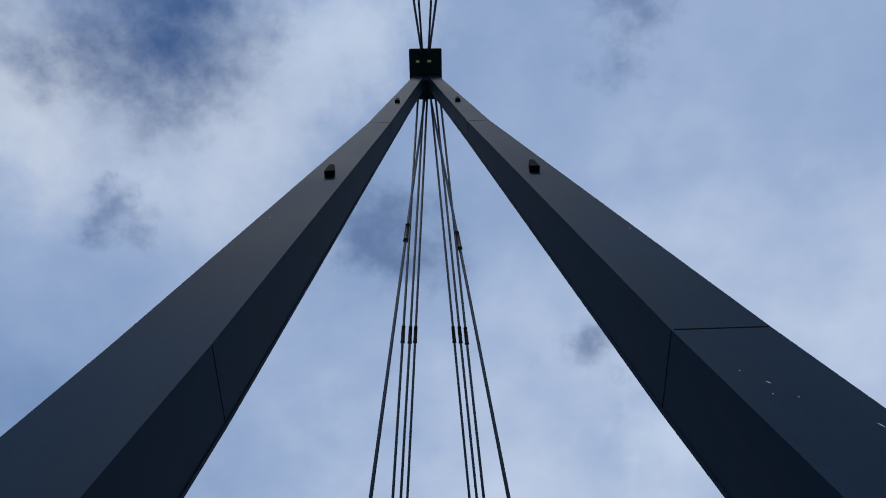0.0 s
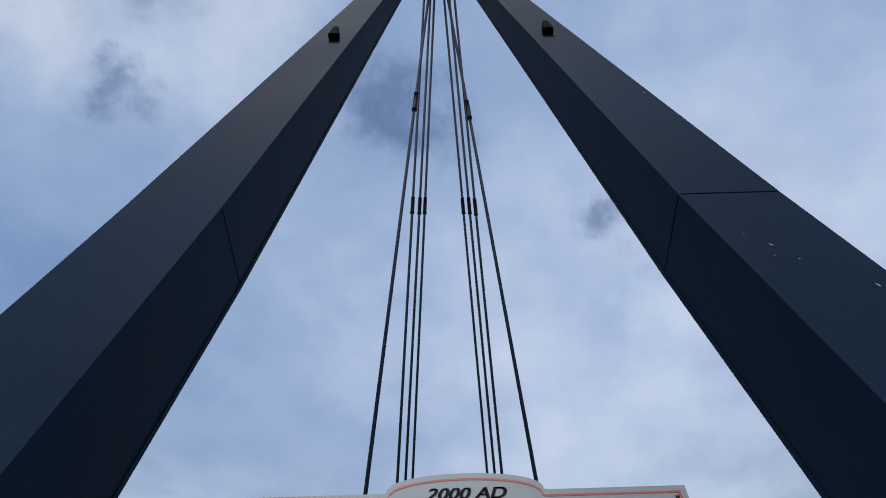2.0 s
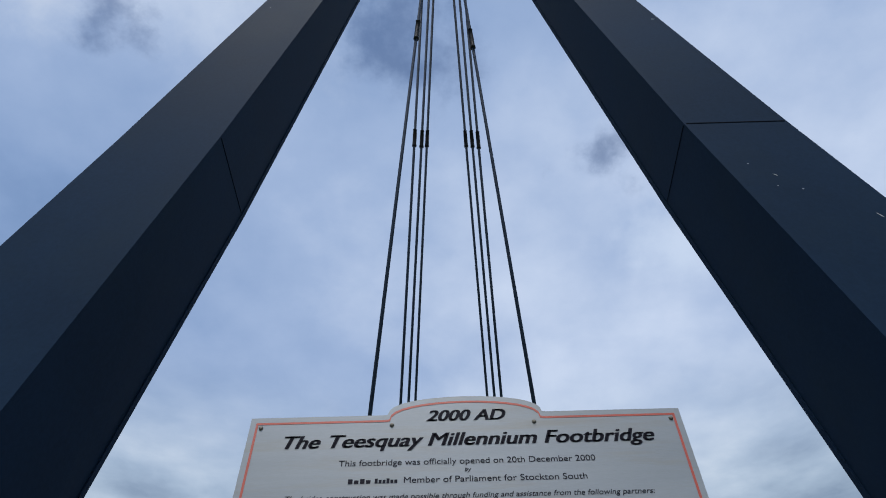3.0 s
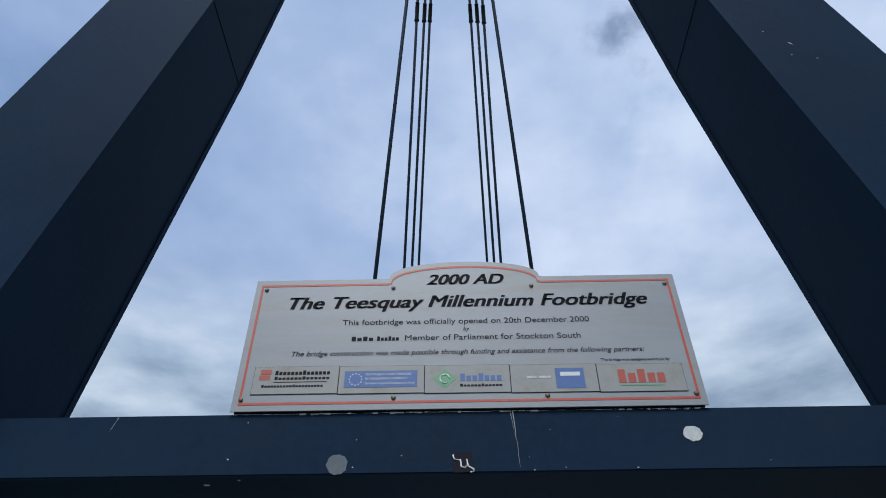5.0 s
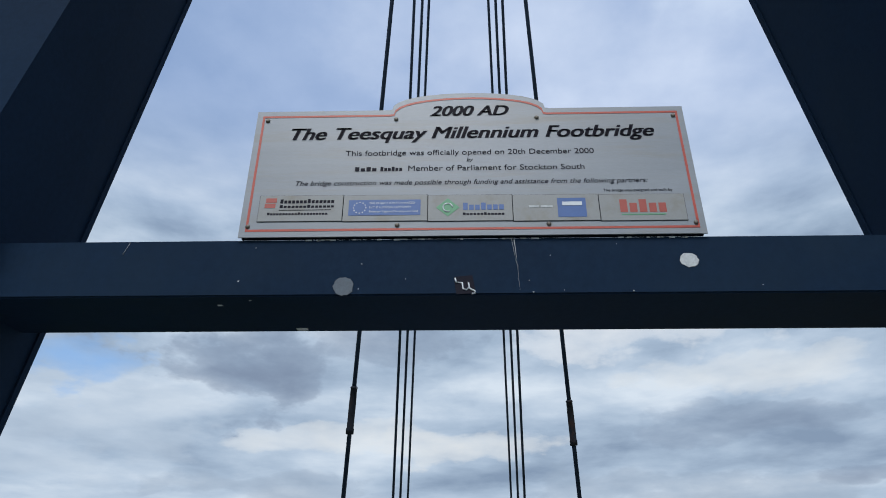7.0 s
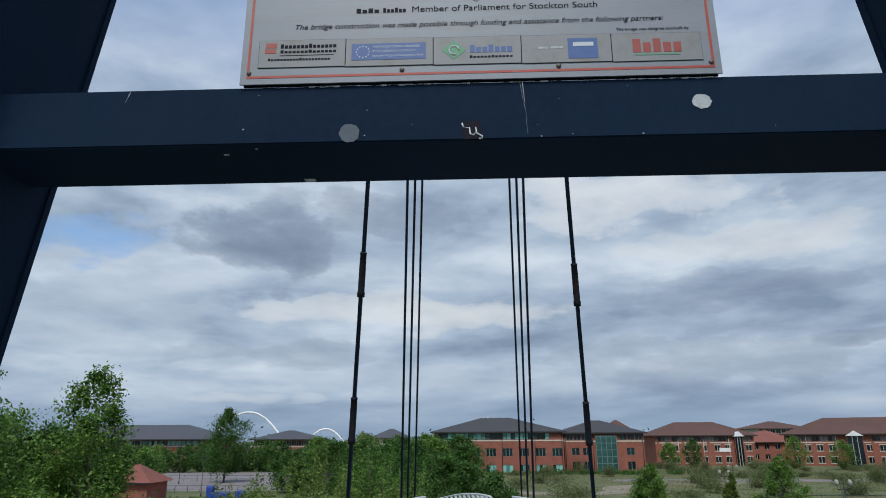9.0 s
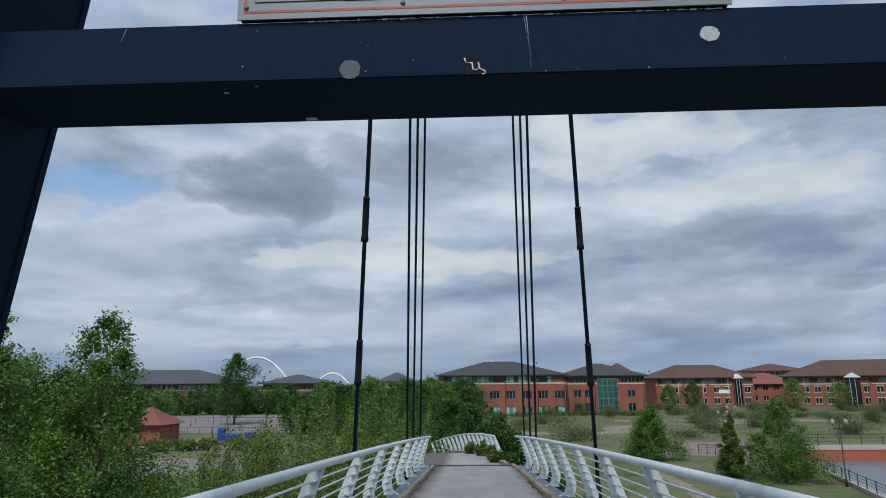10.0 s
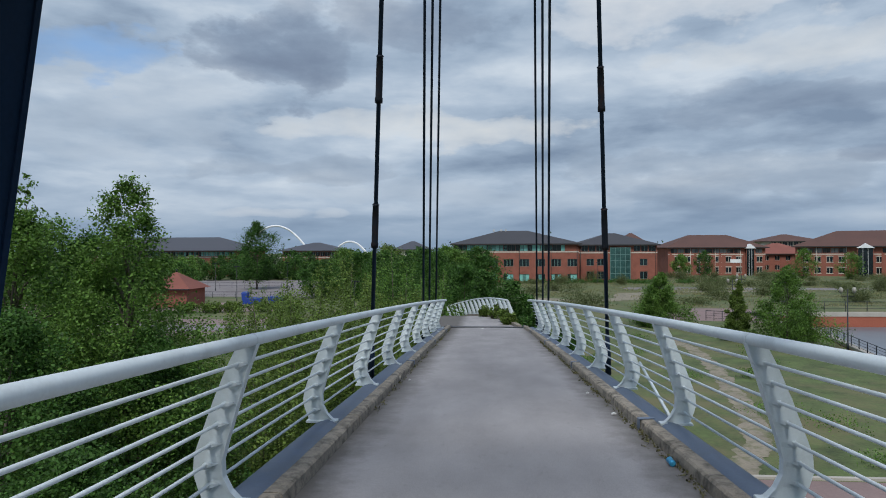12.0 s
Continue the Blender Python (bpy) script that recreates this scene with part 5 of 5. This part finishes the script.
def scatter(name, n, xr, yr, h, w, leaves, size, mat, label, category, ok=lambda x, y: True, droop=-0.5):
    """One mesh of many low clumps of leaves."""
    pts = []
    while len(pts) < n:
        x, y = rng.uniform(*xr), rng.uniform(*yr)
        if not ok(x, y):
            continue
        hh, ww = h * rng.uniform(0.5, 1.4), w * rng.uniform(0.6, 1.5)
        p = rng.normal(0, 1, (leaves, 3)) * np.array([ww / 4, ww / 4, hh / 4]) + np.array([x, y, GROUND + hh * 0.42])
        p[:, 2] = np.maximum(p[:, 2], GROUND + 0.02)
        pts.append(p)
    ob = part(name, leaf_mesh(name, np.concatenate(pts), size, rng, mat, droop))
    return tagged(ob, label, category, kind="stuff")


def dry(x, y):
    return not (y > 40 and y < 94 and x > 26) and not (abs(y - (112 + 0.02 * x)) < 6 and x < 30)


SCRUB = leaf_material("field_scrub", (0.125, 0.15, 0.06), 0.4, 0.4)
STRAW = leaf_material("dry_grass", (0.25, 0.24, 0.115), 0.35, 0.4)
scatter("far_woods", 300, (-420, 420), (300, 620), 10, 26, 90, 1.6, LEAF[3], "dark far woods along the horizon", "woods")
scatter("field_scrub", 85, (4, 130), (96, 205), 2.2, 4.2, 1500, 0.24, SCRUB, "low scrub bushes dotting the rough field", "scrub", dry)
scatter("field_grass", 600, (8, 120), (92, 200), 0.35, 5.0, 60, 0.22, STRAW, "tall dry grass in drifts over the rough field", "grass", dry, -0.9)
scatter("nettles", 26, (3.0, 26), (26, 70), 0.6, 2.2, 500, 0.1, LEAF[1], "patches of nettles and low weeds in the grass", "weeds", lambda x, y: abs(x - (9 + 0.3 * (y - 24.5))) > 1.6)
scatter("undergrowth", 220, (-26, -2.9), (5, 55), 0.8, 3.0, 330, 0.11, LEAF[0], "dark green undergrowth below the trees", "undergrowth")
scatter("hedgerow", 60, (4, 60), (172, 176), 1.0, 3.0, 160, 0.35, LEAF[0], "low hedges in front of the offices", "hedge")
# weeds and moss along the kerbs, and plants by the ramp
pts = []
for k in range(420):
    s = 1 if rng.uniform() < 0.7 else -1
    y = rng.uniform(2.5, 20) if s > 0 else rng.uniform(8, 27)
    n = 7
    r = 0.02 * rng.uniform(0.4, 1)
    pts.append(np.array([deck_x(y) + s * (1.555 - abs(rng.normal(0, 0.03))), y, deck_z(y) + 0.006]) + rng.normal(0, 1, (n, 3)) * np.array([0.02, 0.05, r * 0.4]))
p = np.concatenate(pts)
tagged(part("kerb_weeds", leaf_mesh("kerb_weeds", p, 0.03, rng, material("moss_and_weeds", (0.09, 0.085, 0.035), 0.95, 0, 0.5, 5, 40, 0, island=0.6), -0.5)), "moss and small weeds along the kerb", "weeds", kind="stuff")
for k, (x, y, h, w) in enumerate(((0.75, 32.6, 0.75, 0.9), (0.35, 35.2, 0.8, 0.9), (-0.2, 38.0, 0.7, 1.0), (0.9, 30.8, 0.6, 0.8))):
    b = bush(x, y, h, w, 1500, 0.12, 230 + k, LEAF[2], "bright green weeds growing through the ramp edge", "weed_clump", "weeds by the ramp")
    b.location.z = ramp_at((y - 29) / 23).z - 0.05
# litter on the deck
can = thing("drink_can", "crushed bright blue drink can by the kerb", "litter", at=(1.50, 5.93, deck_z(5.93) + 0.035))
part("body", tube("body", [(0, -0.055, 0), (0, -0.05, 0), (0.004, -0.015, -0.006), (0, 0.045, 0.002), (0, 0.055, 0)], [0.022, 0.03, 0.024, 0.03, 0.022], material("blue_can", (0.05, 0.33, 0.55), 0.35, 0.4, 0.2, 20, 80, 0.05), 10), can)
PAPER = material("scrap_paper", (0.6, 0.6, 0.58), 0.8, 0, 0.1, 20, 80, 0.05)
for x, y, s in ((1.43, 8.2, 0.03), (-0.35, 27.6, 0.06), (1.35, 9.8, 0.02), (-1.45, 11.0, 0.02)):
    part_ob = tagged(part("paper_scrap", prism("paper_scrap", [(-s, 0.0), (s * 0.6, 0.002), (s, 0.012), (0.1 * s, 0.02), (-s * 0.7, 0.012)], -s * 0.7, s * 0.7, PAPER)), "small white scrap of paper on the deck", "litter", "scraps of litter on the deck")
    part_ob.location = (x, y, deck_z(y) + 0.016)
